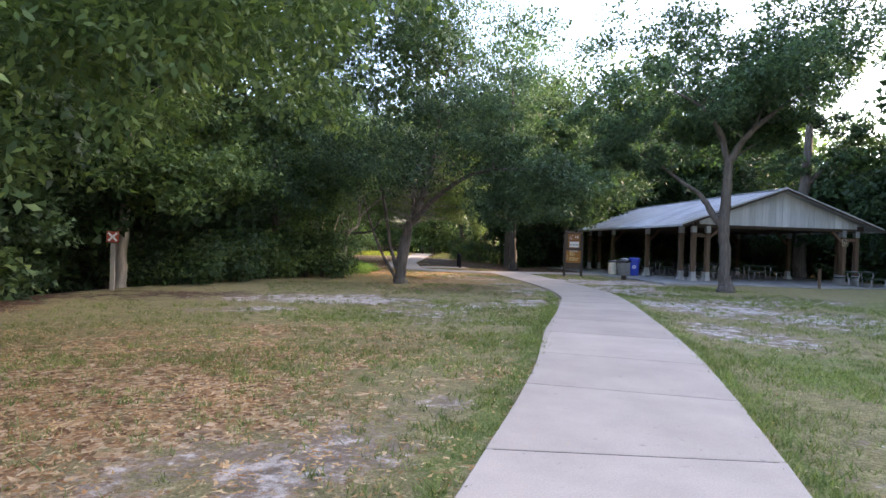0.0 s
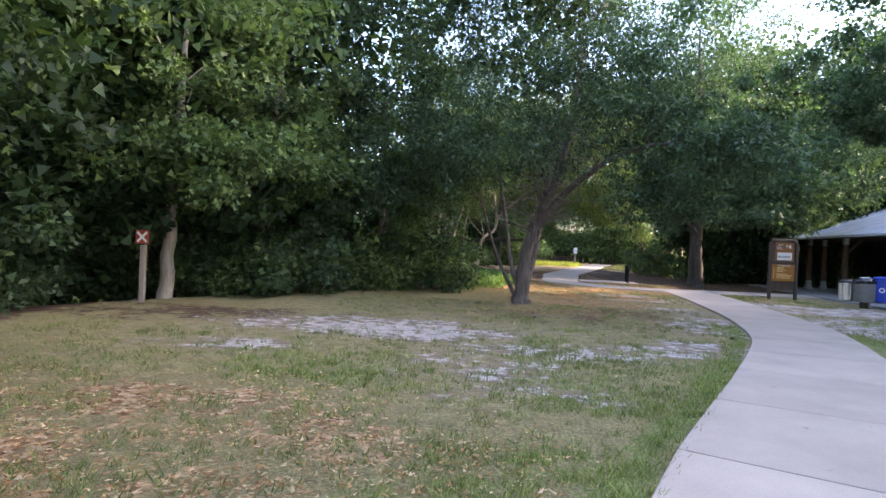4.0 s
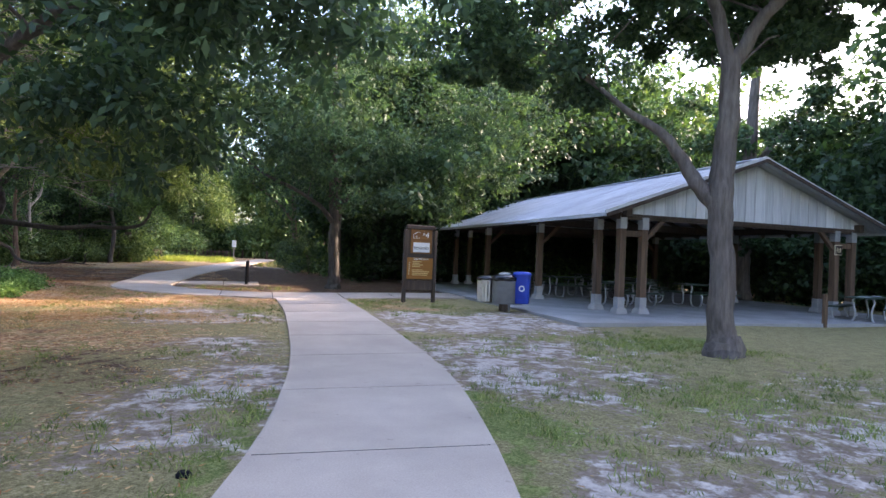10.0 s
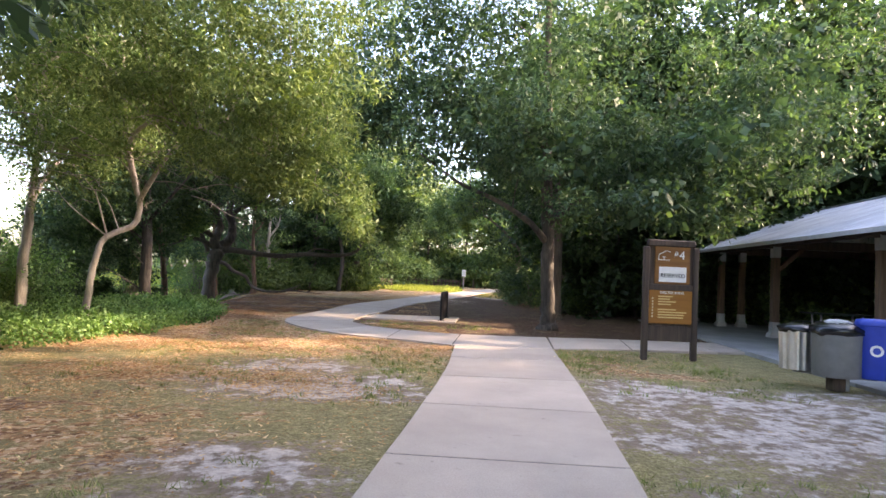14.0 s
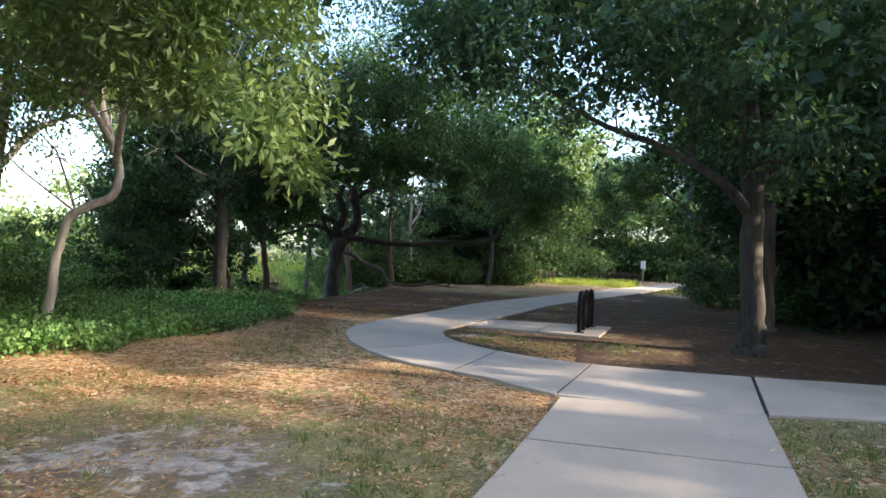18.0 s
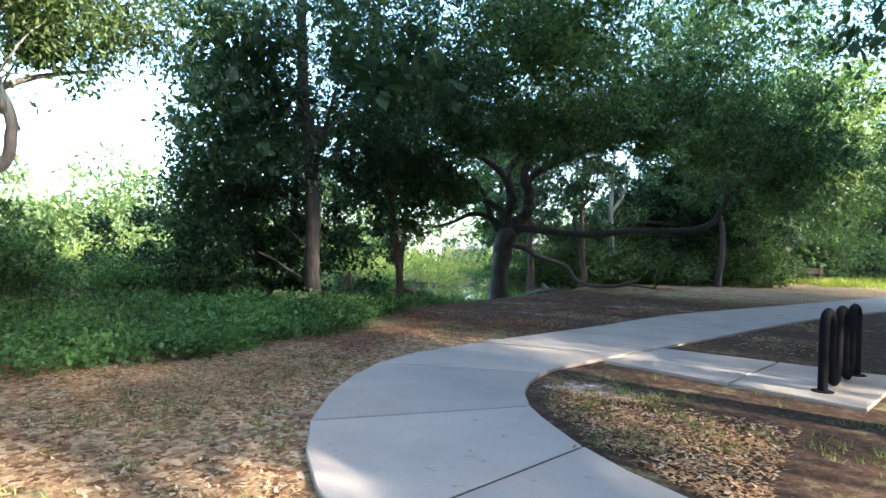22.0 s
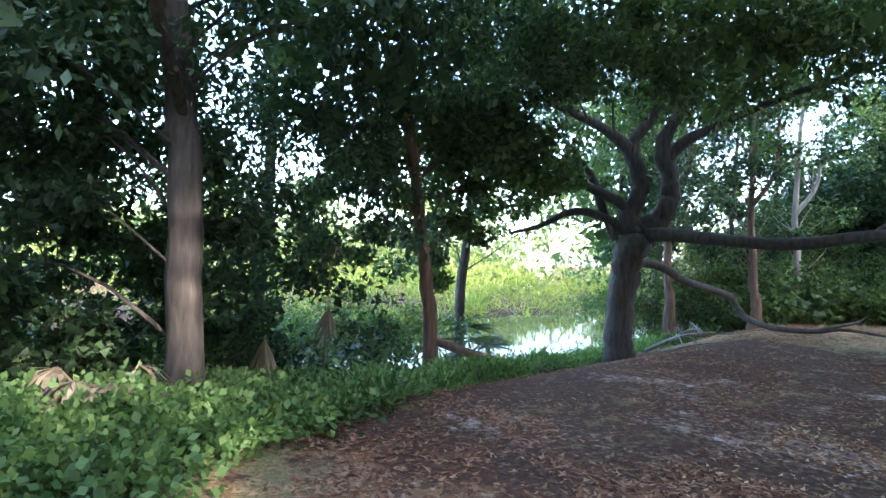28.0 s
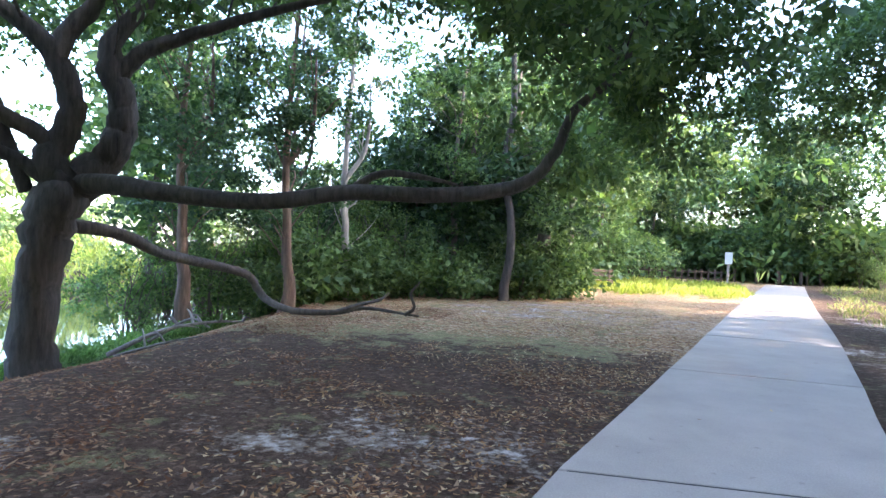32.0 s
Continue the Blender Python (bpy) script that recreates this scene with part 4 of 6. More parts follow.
tree("tall_tree", (-2.11, 31.5), [("trunk", [(-2.11, 31.5, -.5), (-2.11, 31.5, -.05), (-2.11, 31.48, .5), (-2.12, 31.42, 2.3), (-2.16, 31.3, 3.4), (-2.3, 31.1, 6), (-2.3, 31, 10)], [.33, .235, .18, .16, .145, .12, .05]),
                                  ("limb", [(-2.12, 31.4, 2.8), (-1.2, 30.8, 3.6), (-.4, 30.4, 4.4)], [.06, .05, .02])],
     [(-2.0, 31.8, 8.4, 3.6, 3.6, 3.0, 110, .75), (-2.6, 29.6, 4.8, 1.6, 1.2, 2.4, 64, .58), (-.8, 32.4, 5.4, 2.2, 2.2, 1.6, 44, .55), (-3.0, 34.0, 4.6, 1.8, 1.8, 2.0, 56, .5), (-3.4, 37.0, 5.0, 1.6, 2.0, 1.8, 26, .55), (-3.6, 29.8, 2.2, 1.1, .9, 1.7, 60, .5), (-4.4, 31.8, 2.4, 1.4, 1.6, 1.5, 64, .55), (-2.9, 33.6, 2.8, 1.3, 1.3, 1.2, 24, .42), (-3.4, 30.8, 4.0, 1.5, 1.5, 1.6, 60, .55), (-4.8, 34.2, 3.6, 1.3, 1.6, 1.3, 12, .4), (-.7, 33.4, 7.4, 2.4, 2.2, 1.8, 30, .65), (-.8, 32.4, 11.2, 3.0, 2.8, 1.8, 40, .75), (.6, 37.6, 9.4, 2.6, 2.4, 1.5, 26, .7), (3.6, 39.6, 9.6, 2.4, 2.2, 1.4, 22, .7), (-1.1, 35.0, 5.4, 1.6, 1.5, 1.2, 26, .5)],
     140, 0.12, M["leaf_blue"], M["bark_dark"], "tall tree with straight dark trunk hung with leaves", seed=17, twigs=60, floor=.6, whole=True, core=.36, core_floor=3.4, core_least=34)
for k, (bx, by) in enumerate([(-6.4, 34.2), (-6.4, 39.4)]):
    z0 = gz(bx, by)
    tree("slim_tree", (bx, by), [("trunk", [(bx, by, z0 - .3), (bx + .1, by, .8), (bx + .2, by + .1, 3), (bx + .3, by, 8)], [.16, .12, .1, .04])],
         [(bx + .2, by, 6.6, 2.2, 2.2, 2.6, 34, .55), (bx, by + .4, 2.8, 1.2, 1.3, 1.0, 10, .4)], 150, 0.11, M["leaf_oak"], M["bark"], "slim waterside tree with hanging leaves", seed=90 + k, twigs=30, floor=.9)
tree("slim_tree", (-3.02, 35.68), [("trunk", [(-3.02, 35.68, -.7), (-3.05, 35.65, -.1), (-3.13, 35.55, 1.1), (-3.21, 35.46, 2.0), (-3.4, 35.25, 3.9), (-3.7, 35, 8)], [.17, .13, .11, .10, .08, .03]),
                                   ("limb", [(-3.02, 35.68, .22), (-2.7, 36.2, .02), (-2.3, 36.9, -.16), (-1.9, 37.5, -.32)], [.08, .07, .06, .04])],
     [(-3.4, 36.0, 6.8, 2.6, 2.6, 2.4, 34, .6), (-4.4, 35.0, 3.0, 1.4, 1.6, 1.5, 18, .42), (-2.4, 37.0, 4.8, 1.8, 1.8, 1.2, 12, .5), (-5.4, 36.8, 1.8, .9, 1.6, 1.0, 8, .36), (-3.9, 36.9, 4.0, 1.5, 1.5, 1.0, 34, .45), (-3.3, 37.2, 2.6, 1.1, 1.0, .8, 10, .34), (-3.6, 38.8, 3.4, 1.2, 1.0, .8, 20, .4), (-2.4, 38.2, 5.8, 1.9, 1.8, 1.4, 26, .5)], 180, 0.125, M["leaf_oak"], M["bark_red"],
     "slim tree with reddish trunk on the pond bank", seed=18, twigs=40, floor=.9)
# the great leaning oak beside the pond
tree("live_oak", (-3.15, 41.45), [
    ("trunk", [(-3.15, 41.45, -1.0), (-3.15, 41.45, -.62), (-3.17, 41.42, -.1), (-3.17, 41.42, .8), (-3.1, 41.46, 1.5), (-2.95, 41.6, 2.05), (-2.8, 41.72, 2.4)], [.52, .36, .31, .30, .33, .36, .32]),
    ("limb", [(-2.95, 41.6, 2.2), (-3.1, 41.5, 2.6), (-2.98, 41.6, 3.0), (-2.9, 41.65, 3.4), (-3.04, 41.54, 3.95), (-3.2, 41.4, 4.3), (-3.7, 41.0, 4.75), (-4.7, 40.1, 5.4), (-5.6, 39.4, 6.2)], [.26, .22, .19, .18, .17, .15, .11, .08, .03]),
    ("limb", [(-3.1, 41.5, 4.05), (-3.0, 41.6, 4.5), (-2.7, 41.8, 5.0), (-2.4, 42.0, 5.8), (-2.2, 42.2, 7.2)], [.15, .14, .12, .09, .03]),
    ("limb", [(-2.85, 41.7, 2.3), (-2.55, 41.95, 2.65), (-2.42, 42.05, 3.1), (-2.4, 42.08, 3.5), (-2.55, 41.95, 4.1), (-2.5, 42.0, 4.6), (-2.0, 42.6, 5.8), (-1.6, 43, 7.2)], [.28, .24, .22, .2, .19, .14, .08, .03]),
    ("limb", [(-2.5, 42.0, 3.9), (-2.2, 42.2, 4.35), (-1.6, 42.5, 4.7), (-.8, 42.9, 5.1), (.4, 43.3, 5.5), (1.8, 43.6, 5.9)], [.14, .12, .1, .08, .06, .02]),
    ("limb", [(-2.75, 41.72, 2.25), (-2.2, 41.6, 2.25), (-1.0, 41.7, 2.12), (.24, 41.85, 2.07), (1.4, 42.0, 2.22), (2.5, 42.1, 2.22), (3.2, 42.2, 2.26), (3.84, 42.28, 2.46), (4.15, 42.3, 2.86), (4.37, 42.34, 3.4), (4.83, 42.4, 3.8), (5.3, 42.5, 4.7)], [.17, .15, .125, .115, .11, .105, .10, .085, .07, .06, .05, .02]),
    ("limb", [(1.4, 42.0, 2.24), (1.75, 42.2, 2.5), (2.2, 42.5, 2.52), (2.7, 42.9, 2.45)], [.06, .055, .045, .02]),
    ("limb", [(-2.95, 41.5, 1.65), (-2.77, 42.5, 1.55), (-2.67, 43.45, 1.22), (-2.5, 45.3, .92), (-2.45, 45.9, .68), (-2.2, 46.0, .3), (-1.5, 45.9, .1), (-.6, 46.1, .09), (-.1, 46.7, .16), (1.1, 46.6, .07)], [.11, .1, .095, .09, .085, .08, .07, .06, .045, .02]),
    ("limb", [(-.6, 46.1, .09), (-.2, 46.5, .25), (.1, 46.9, .34), (.25, 47.1, .5)], [.05, .045, .035, .015]),
    ("limb", [(.8, 46.6, .08), (1.0, 46.6, .25), (.95, 46.5, .55), (1.15, 46.5, .82)], [.04, .035, .03, .015]),
    ("limb", [(-3.0, 41.55, 2.75), (-3.5, 41.15, 3.15), (-4.0, 40.7, 3.4), (-4.66, 40.17, 3.4), (-5.4, 39.6, 3.3), (-6.4, 39.0, 3.5)], [.13, .12, .1, .08, .06, .02]),
    ("limb", [(-3.1, 41.4, 2.3), (-3.4, 41.24, 2.56), (-3.8, 40.9, 2.73), (-4.14, 40.6, 2.7), (-4.6, 40.2, 2.38), (-5.1, 39.8, 2.2)], [.11, .1, .09, .08, .06, .03]),
    ("limb", [(-3.3, 41.3, 2.1), (-3.6, 41.2, 2.9), (-3.8, 41.1, 3.5), (-4.2, 40.8, 4.2)], [.1, .1, .09, .04])],
    [(-2.4, 41.6, 8.0, 5.6, 5.0, 2.2, 64, .7), (1.0, 44.4, 9.0, 3.8, 3.0, 1.8, 30, .7), (4.6, 42.2, 4.6, 1.8, 2.0, 1.4, 32, .5), (1.4, 42.8, 6.4, 3.0, 2.2, 1.1, 54, .6), (-5.8, 39.4, 4.2, 2.0, 1.6, 1.1, 36, .42), (6.2, 44.0, 5.6, 2.2, 2.6, 1.9, 34, .55), (-4.6, 39.2, 6.4, 2.2, 1.8, 1.4, 36, .5), (3.0, 41.0, 6.6, 2.2, 1.8, 1.2, 40, .6),
     (-.3, 39.4, 5.3, 2.0, 1.6, 1.2, 62, .55), (2.3, 39.8, 5.2, 1.8, 1.6, 1.1, 44, .5), (2.2, 35.5, 6.5, 2.4, 2.0, 1.1, 52, .52), (.2, 37.0, 7.2, 2.2, 2.0, 1.2, 40, .52), (-1.0, 37.6, 7.2, 2.2, 2.0, 1.6, 28, .6), (5.6, 44.4, 4.3, 1.9, 1.8, 1.7, 36, .52), (3.8, 44.6, 5.9, 2.0, 1.8, 1.4, 50, .58),
     (-1.5, 43.5, 10.6, 4.0, 3.6, 1.6, 30, .75), (5.4, 40.5, 8.4, 2.6, 2.2, 1.7, 24, .65), (7.6, 44.0, 8.2, 2.4, 2.4, 1.8, 22, .65), (-2.6, 43.4, 6.0, 2.4, 2.0, 1.4, 50, .6), (-5.6, 43.4, 6.2, 2.2, 2.2, 1.6, 26, .5), (-7.2, 41.5, 6.2, 2.0, 2.4, 1.4, 24, .5)],
    120, 0.136, M["leaf_oak"], M["bark_dark"], "old live oak with forked dark trunk and long low limbs", seed=19, twigs=120, stem_seg=12, whole=True, core=.28)
for k, (bx, by, hh, mt) in enumerate([(-2.5, 47.56, 9, "bark_red"), (-2.2, 50.4, 10, "bark_pale"), (-4.4, 46.2, 8, "bark_red"), (0.2, 54.0, 8, "bark"), (-4.8, 52.0, 9, "bark"), (-1.2, 56.5, 10, "bark_pale"), (1.6, 57.5, 9, "bark"), (-6.8, 50.0, 8, "bark")]):
    tree("slim_tree", (bx, by), [("trunk", [(bx, by, gz(bx, by) - .2), (bx, by, .3), (bx - .12, by, 2), (bx - .2, by, 4), (bx + .1, by, hh)], [.28, .15, .105, .085, .03]),
                                 ("limb", [(bx - .2, by, 3.4), (bx + .35, by + .2, 4.4), (bx + .5, by, 6.2)], [.08, .06, .02])],
         [(bx, by, hh * .66, 2.0, 2.0, 2.6, 34, .45), (bx - 1.0, by + 1.2, 2.6, 1.5, 1.3, 1.2, 18, .4)], 150, 0.118, M["leaf_oak" if k % 2 else "leaf_blue"], M[mt],
         "slim tree with flared trunk among bankside thicket", seed=30 + k, twigs=34)

tree("oak_tree", (14.2, 50.5), [("trunk", [(14.2, 50.5, -.2), (14.2, 50.5, .4), (14.0, 50.4, 3), (13.6, 50.3, 8)], [.36, .26, .2, .08]),
                                ("limb", [(14.0, 50.4, 3.4), (12.6, 50.0, 4.8), (10.8, 49.7, 5.9)], [.13, .09, .03])],
     [(12.8, 50.0, 8.0, 3.0, 3.0, 2.2, 60, .65), (10.8, 49.7, 6.6, 1.8, 1.8, 1.1, 34, .5), (9.6, 51.6, 5.6, 2.0, 2.0, 1.3, 40, .55)], 170, .12, M["leaf_oak"], M["bark"], "oak tree reaching a leafy bough over the path", seed=46, twigs=40)

tree("tall_tree", (27.4, 23.2), [("trunk", [(27.4, 23.2, -.2), (27.4, 23.2, .5), (27.5, 23.2, 5), (27.9, 23.1, 12)], [.5, .38, .32, .14]),
                                ("limb", [(27.5, 23.2, 5.5), (28.4, 22.6, 7.0), (30.0, 22.0, 8.6)], [.16, .12, .04])],
     # last two sparse lobes are added to break sun on the path into dapples
     [(27.6, 23.0, 13.5, 3.6, 3.6, 2.0, 44, .8), (30.0, 22.0, 9.0, 1.6, 1.6, 1.0, 14, .7), (27.2, 23.4, 7.0, 1.6, 2.6, 1.9, 20, .46), (27.0, 24.8, 9.2, 1.6, 2.4, 1.0, 7, .46)], 130, .2, M["leaf_blue"], M["bark"], "tall straight tree behind the shelter", seed=48, twigs=20)

tree("tall_tree", (2.0, 53.0), [("trunk", [(2.0, 53.0, -.2), (2.0, 53.0, .4), (2.15, 53, 2.2), (1.85, 53, 4.2), (2.1, 52.8, 6.5), (1.7, 52.6, 12)], [.22, .15, .13, .12, .1, .04])],
     [(1.6, 52.0, 11.5, 4.2, 3.8, 3.2, 90, .85), (4.4, 54.8, 5.4, 2.4, 2.2, 2.2, 64, .65)], 120, .15, M["leaf_oak"], M["bark_dark"], "tall slim tree rising over the thicket", seed=49, twigs=30, core=.36)

bx, by = -10.2, 23.8
tree("tall_tree", (bx, by), [("trunk", [(bx, by, -1.2), (bx, by, .5), (bx + .2, by, 6), (bx + .1, by, 13)], [.34, .25, .19, .06])],
     [(bx, by, 12.6, 2.6, 3.0, 1.8, 60, .7)], 110, .15, M["leaf_oak"], M["bark"], "tall tree at the pond with a high crown", seed=50, twigs=20)

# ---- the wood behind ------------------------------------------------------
# the darkest kinds carry the wood's shade in their leaf colour
protos = [rough_tree("wood_tree", 51, 12, 3.5, 1.8, 84, 104, 0.215, M["leaf_shade"], M["bark"], "dense dark wood tree", "trees of the wood"),
          rough_tree("wood_tree", 52, 14, 3.8, 2.0, 90, 104, 0.215, M["leaf_blue"], M["bark"], "tall leafy wood tree", "trees of the wood"),
          rough_tree("wood_tree", 53, 10, 3.2, 0.9, 80, 104, 0.215, M["leaf_shade"], M["bark_grey"], "bushy wood tree with grey trunk", "trees of the wood"),
          rough_tree("wood_tree", 54, 12, 3.2, 2.6, 76, 104, 0.215, M["leaf_light"], M["bark"], "light green wood tree", "trees of the wood"),
          rough_tree("wood_tree", 55, 12, 3.0, 1.6, 50, 100, 0.22, M["leaf_oak"], M["bark"], "open leafy wood tree with gaps", "trees of the wood")]
shrub_protos = []
for k, (hh, sp, mt) in enumerate([(1.5, 1.3, "leaf_blue"), (1.1, 1.0, "leaf_oak"), (2.0, 1.5, "leaf_shade"), (4.2, 1.9, "leaf_shade")]):
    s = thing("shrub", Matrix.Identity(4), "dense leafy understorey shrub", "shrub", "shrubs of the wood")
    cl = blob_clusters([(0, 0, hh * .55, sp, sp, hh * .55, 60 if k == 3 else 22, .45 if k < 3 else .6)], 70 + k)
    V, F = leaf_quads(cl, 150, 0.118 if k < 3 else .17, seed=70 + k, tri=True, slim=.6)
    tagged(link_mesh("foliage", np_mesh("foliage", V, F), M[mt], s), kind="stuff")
    rn = random.Random(k)
    for _ in range(4):
        line = [(0, 0, -.1), (rn.uniform(-.3, .3), rn.uniform(-.3, .3), hh * .5), (rn.uniform(-.7, .7), rn.uniform(-.7, .7), hh)]
        link_mesh("stem", tubes_mesh("stem", [(line, [.03, .02, .008])], 5), M["bark"], s)
    shrub_protos.append(s)

thicket_protos = []
for k, (hh, sp, mt) in enumerate([(2.6, 1.2, "leaf_oak"), (1.7, 1.1, "leaf_vine"), (3.2, 1.3, "leaf_olive"), (1.8, 1.25, "leaf_oak")]):
    s = thing("thin_shrub", Matrix.Identity(4), "thin sunlit shrub with bare stems in the bank thicket", "shrub", "thin shrubs of the bank")
    cl = blob_clusters([(0, 0, hh * .6, sp, sp, hh * .5, 40 if k == 3 else 22, .36)], 170 + k)
    V, F = leaf_quads(cl, 150 if k % 2 else 80, 0.072 if k % 2 else .095, seed=170 + k, tri=True, slim=.62)
    tagged(link_mesh("foliage", np_mesh("foliage", V, F), M[mt], s), kind="stuff")
    rn = random.Random(k + 9)
    for _ in range(6):
        line = smooth_line([(rn.uniform(-.2, .2), rn.uniform(-.2, .2), -.1), (rn.uniform(-.4, .4), rn.uniform(-.4, .4), hh * .5), (rn.uniform(-.9, .9), rn.uniform(-.9, .9), hh)], 7)
        link_mesh("stem", tubes_mesh("stem", [(line, np.linspace(.026, .006, 7))], 5), M["bark"], s)
    thicket_protos.append(s)

used = set()


def put(protos_, k, x, y, scale, turn, z=None):
    src = protos_[k]
    m = Matrix.Translation((x, y, gz(x, y) if z is None else z)) @ Matrix.Rotation(turn, 4, 'Z') @ Matrix.Diagonal((scale, scale, scale, 1))
    if src.name not in used:
        used.add(src.name)
        src.matrix_basis = m
        return src
    return copy_thing(src, m)


# stretches of wood edge: start, end, how many, depth, kinds
WOOD = [((-14, -4), (-12, 12), 4, 2.0, (0, 1, 2)), ((-12, 14), (-9.0, 19), 4, 1.5, (2, 1)), ((12, 92), (25, 95), 5, 3.0, (3, 3, 4)),
        ((-2.5, 66), (4, 78), 4, 3.0, (1, 4, 1)), ((2, 80), (12, 94), 6, 4.0, (1, 3)), ((22, 88), (36, 60), 5, 5.0, (0, 1, 3)),
        ((15.5, 36), (17.5, 53), 10, 2.5, (1, 0, 4)), ((17, 40), (36, 36), 6, 5.0, (4, 1)), ((30.5, 33), (33, 13), 9, 1.6, (2, 0, 2)), ((38, 31), (42, 14), 9, 3.0, (4, 2, 4)),
        # the last two rows are added, mostly out of view, to shade the lawn
        ((16, 35.5), (28, 36.5), 5, 1.5, (2, 4)), ((37, 10), (34, -12), 4, 4.0, (0, 1, 3)), ((-22, -34), (30, -36), 3, 4.0, (0, 1)), ((21, 54), (27, 80), 4, 3.0, (1, 3)), ((3.0, 66), (7.0, 82), 3, 2.0, (3, 3, 4)), ((0, 60), (3, 66), 2, 2, (1, 4)), ((-9.2, 49.4), (-8.6, 51), 1, .2, (4,)), ((18, 37), (33, 37.5), 9, 1.0, (2,)), ((-15, 8), (-10, 18.5), 3, 2.0, (4,)), ((-15, 2), (-12, 14), 3, 2.0, (4,)), ((30, 36), (38, 34), 4, 2.0, (1, 4)), ((34, 14), (37, 4), 3, 2.0, (2, 0)), ((27, -18), (30, 14.5), 10, 2.5, (0, 1, 2)), ((34, -16), (36.5, 15.5), 9, 2.5, (1, 0, 2))]
rn = random.Random(5)
for (x0, y0), (x1, y1), cnt, depth, kinds in WOOD:
    dx, dy = x1 - x0, y1 - y0
    ln = math.hypot(dx, dy)
    for i in range(cnt):
        f = (i + rn.uniform(.1, .9)) / cnt
        o = rn.uniform(-.5, .5) * depth
        x, y = x0 + dx * f - dy / ln * o, y0 + dy * f + dx / ln * o
        # 1.45 enlarges the added rows so that they block the low sun
        put(protos, kinds[i % len(kinds)], x, y, rn.uniform(.9, 1.3) * (1.45 if x > 24 and y < 15.5 and cnt in (9, 10) else .8 if x > 37 and 15.5 < y < 33 else 1.0 if x > 28 and 28.5 < y < 40 and cnt != 9 else .52 if 29 < x < 36 and 15 < y < 34 else .6 if 17 < x < 34 and 36.4 < y < 38.2 and cnt == 9 else 1), rn.uniform(0, 6.28))
TALL = [((-16.5, 3), (-7, 21), 17, 1.6), ((-15, 6), (-8, 22.5), 10, 1.6), ((29, 33), (31.5, 8), 17, 1.6), ((33, 33), (35, 6), 12, 2.0), ((14.5, 36), (31, 35.2), 14, 1.6), ((-8, 57), (-2, 61), 3, 2.0), ((-2.4, 55), (2.6, 57.6), 5, .8)]
SHRUBS = [((-12.8, 2), (-10.0, 10.2), 10, 1.2), ((-8.8, 14), (-2.2, 20.2), 16, 1.8), ((1.6, 54), (3.4, 57), 3, .8),
          ((-1.5, 58), (3.0, 62), 5, 1.6), ((0, 62), (5, 70), 7, 1.8), ((13.5, 38), (18, 37.5), 7, 1.5), ((19, 35), (34, 33), 12, 2.0), ((13, 42), (15, 52), 7, 1.5), ((27, 31), (36, 12), 16, 3.0), ((36, 10), (33, -6), 8, 2.0), ((10, 88), (26, 90), 10, 2.0), ((-4.8, 48.5), (2.4, 56.5), 11, 1.6)]
THICKET = [((4.5, 66), (10, 84), 14, 2.0, (0, 2, 0)), ((11, 88), (26, 91), 12, 2.0, (2, 0, 2)), ((20, 60), (24, 84), 10, 2.0, (2, 0, 0)), ((-3.0, 20.5), (-3.9, 26), 16, 2.0, (3, 1, 3)), ((-3.3, 26), (-4.4, 30), 5, 1.8, (1, 1, 1)), ((-4.4, 30.4), (-5.2, 37.4), 5, 1.4, (3, 1, 1)), ((-6.4, 29), (-7.4, 36.5), 4, 1.4, (3, 3, 1)), ((-6.0, 45.5), (-3.4, 53), 12, 1.4, (0, 1, 2)), ((-3.0, 51), (2.2, 57), 13, 1.6, (0, 3, 2)), ((-5.4, 47), (-1, 58), 8, 2.0, (0, 1, 2))]
for (x0, y0), (x1, y1), cnt, depth in SHRUBS + TALL:
    dx, dy = x1 - x0, y1 - y0
    ln = math.hypot(dx, dy)
    for i in range(cnt):
        f = (i + rn.uniform(.1, .9)) / cnt
        o = rn.uniform(-.5, .5) * depth
        x, y = x0 + dx * f - dy / ln * o, y0 + dy * f + dx / ln * o
        put(shrub_protos, 3 if ((x0, y0), (x1, y1), cnt, depth) in TALL else 1 if x < 4 and 45 < y < 60 else i % 3, x, y, rn.uniform(.8, 1.35), rn.uniform(0, 6.28))

put(shrub_protos, 3, -5.2, 28.9, .5, 1.0)
put(shrub_protos, 3, -4.7, 33.0, .66, 2.0)
for i in range(18):
    put(shrub_protos, 1, 7 + 1.35 * i + rn.uniform(-.5, .5), 91 + rn.uniform(-2, 2) - .2 * i, rn.uniform(2.4, 3.4), rn.uniform(0, 6.28))
for i in range(7):
    put(shrub_protos, 1, 3.4 + .75 * i, 67 + 2.6 * i, rn.uniform(1.7, 2.4), rn.uniform(0, 6.28))
put(shrub_protos, 3, -4.5, 30.7, .62, 3.0)
for (x0, y0), (x1, y1), cnt, depth, kinds in THICKET:
    for i in range(cnt):
        f = (i + rn.uniform(.1, .9)) / cnt
        put(thicket_protos, kinds[i % 3], x0 + (x1 - x0) * f + rn.uniform(-.5, .5) * depth, y0 + (y1 - y0) * f, rn.uniform(.8, 1.3) * (.78 if kinds == (1, 1, 1) else .9), rn.uniform(0, 6.28))

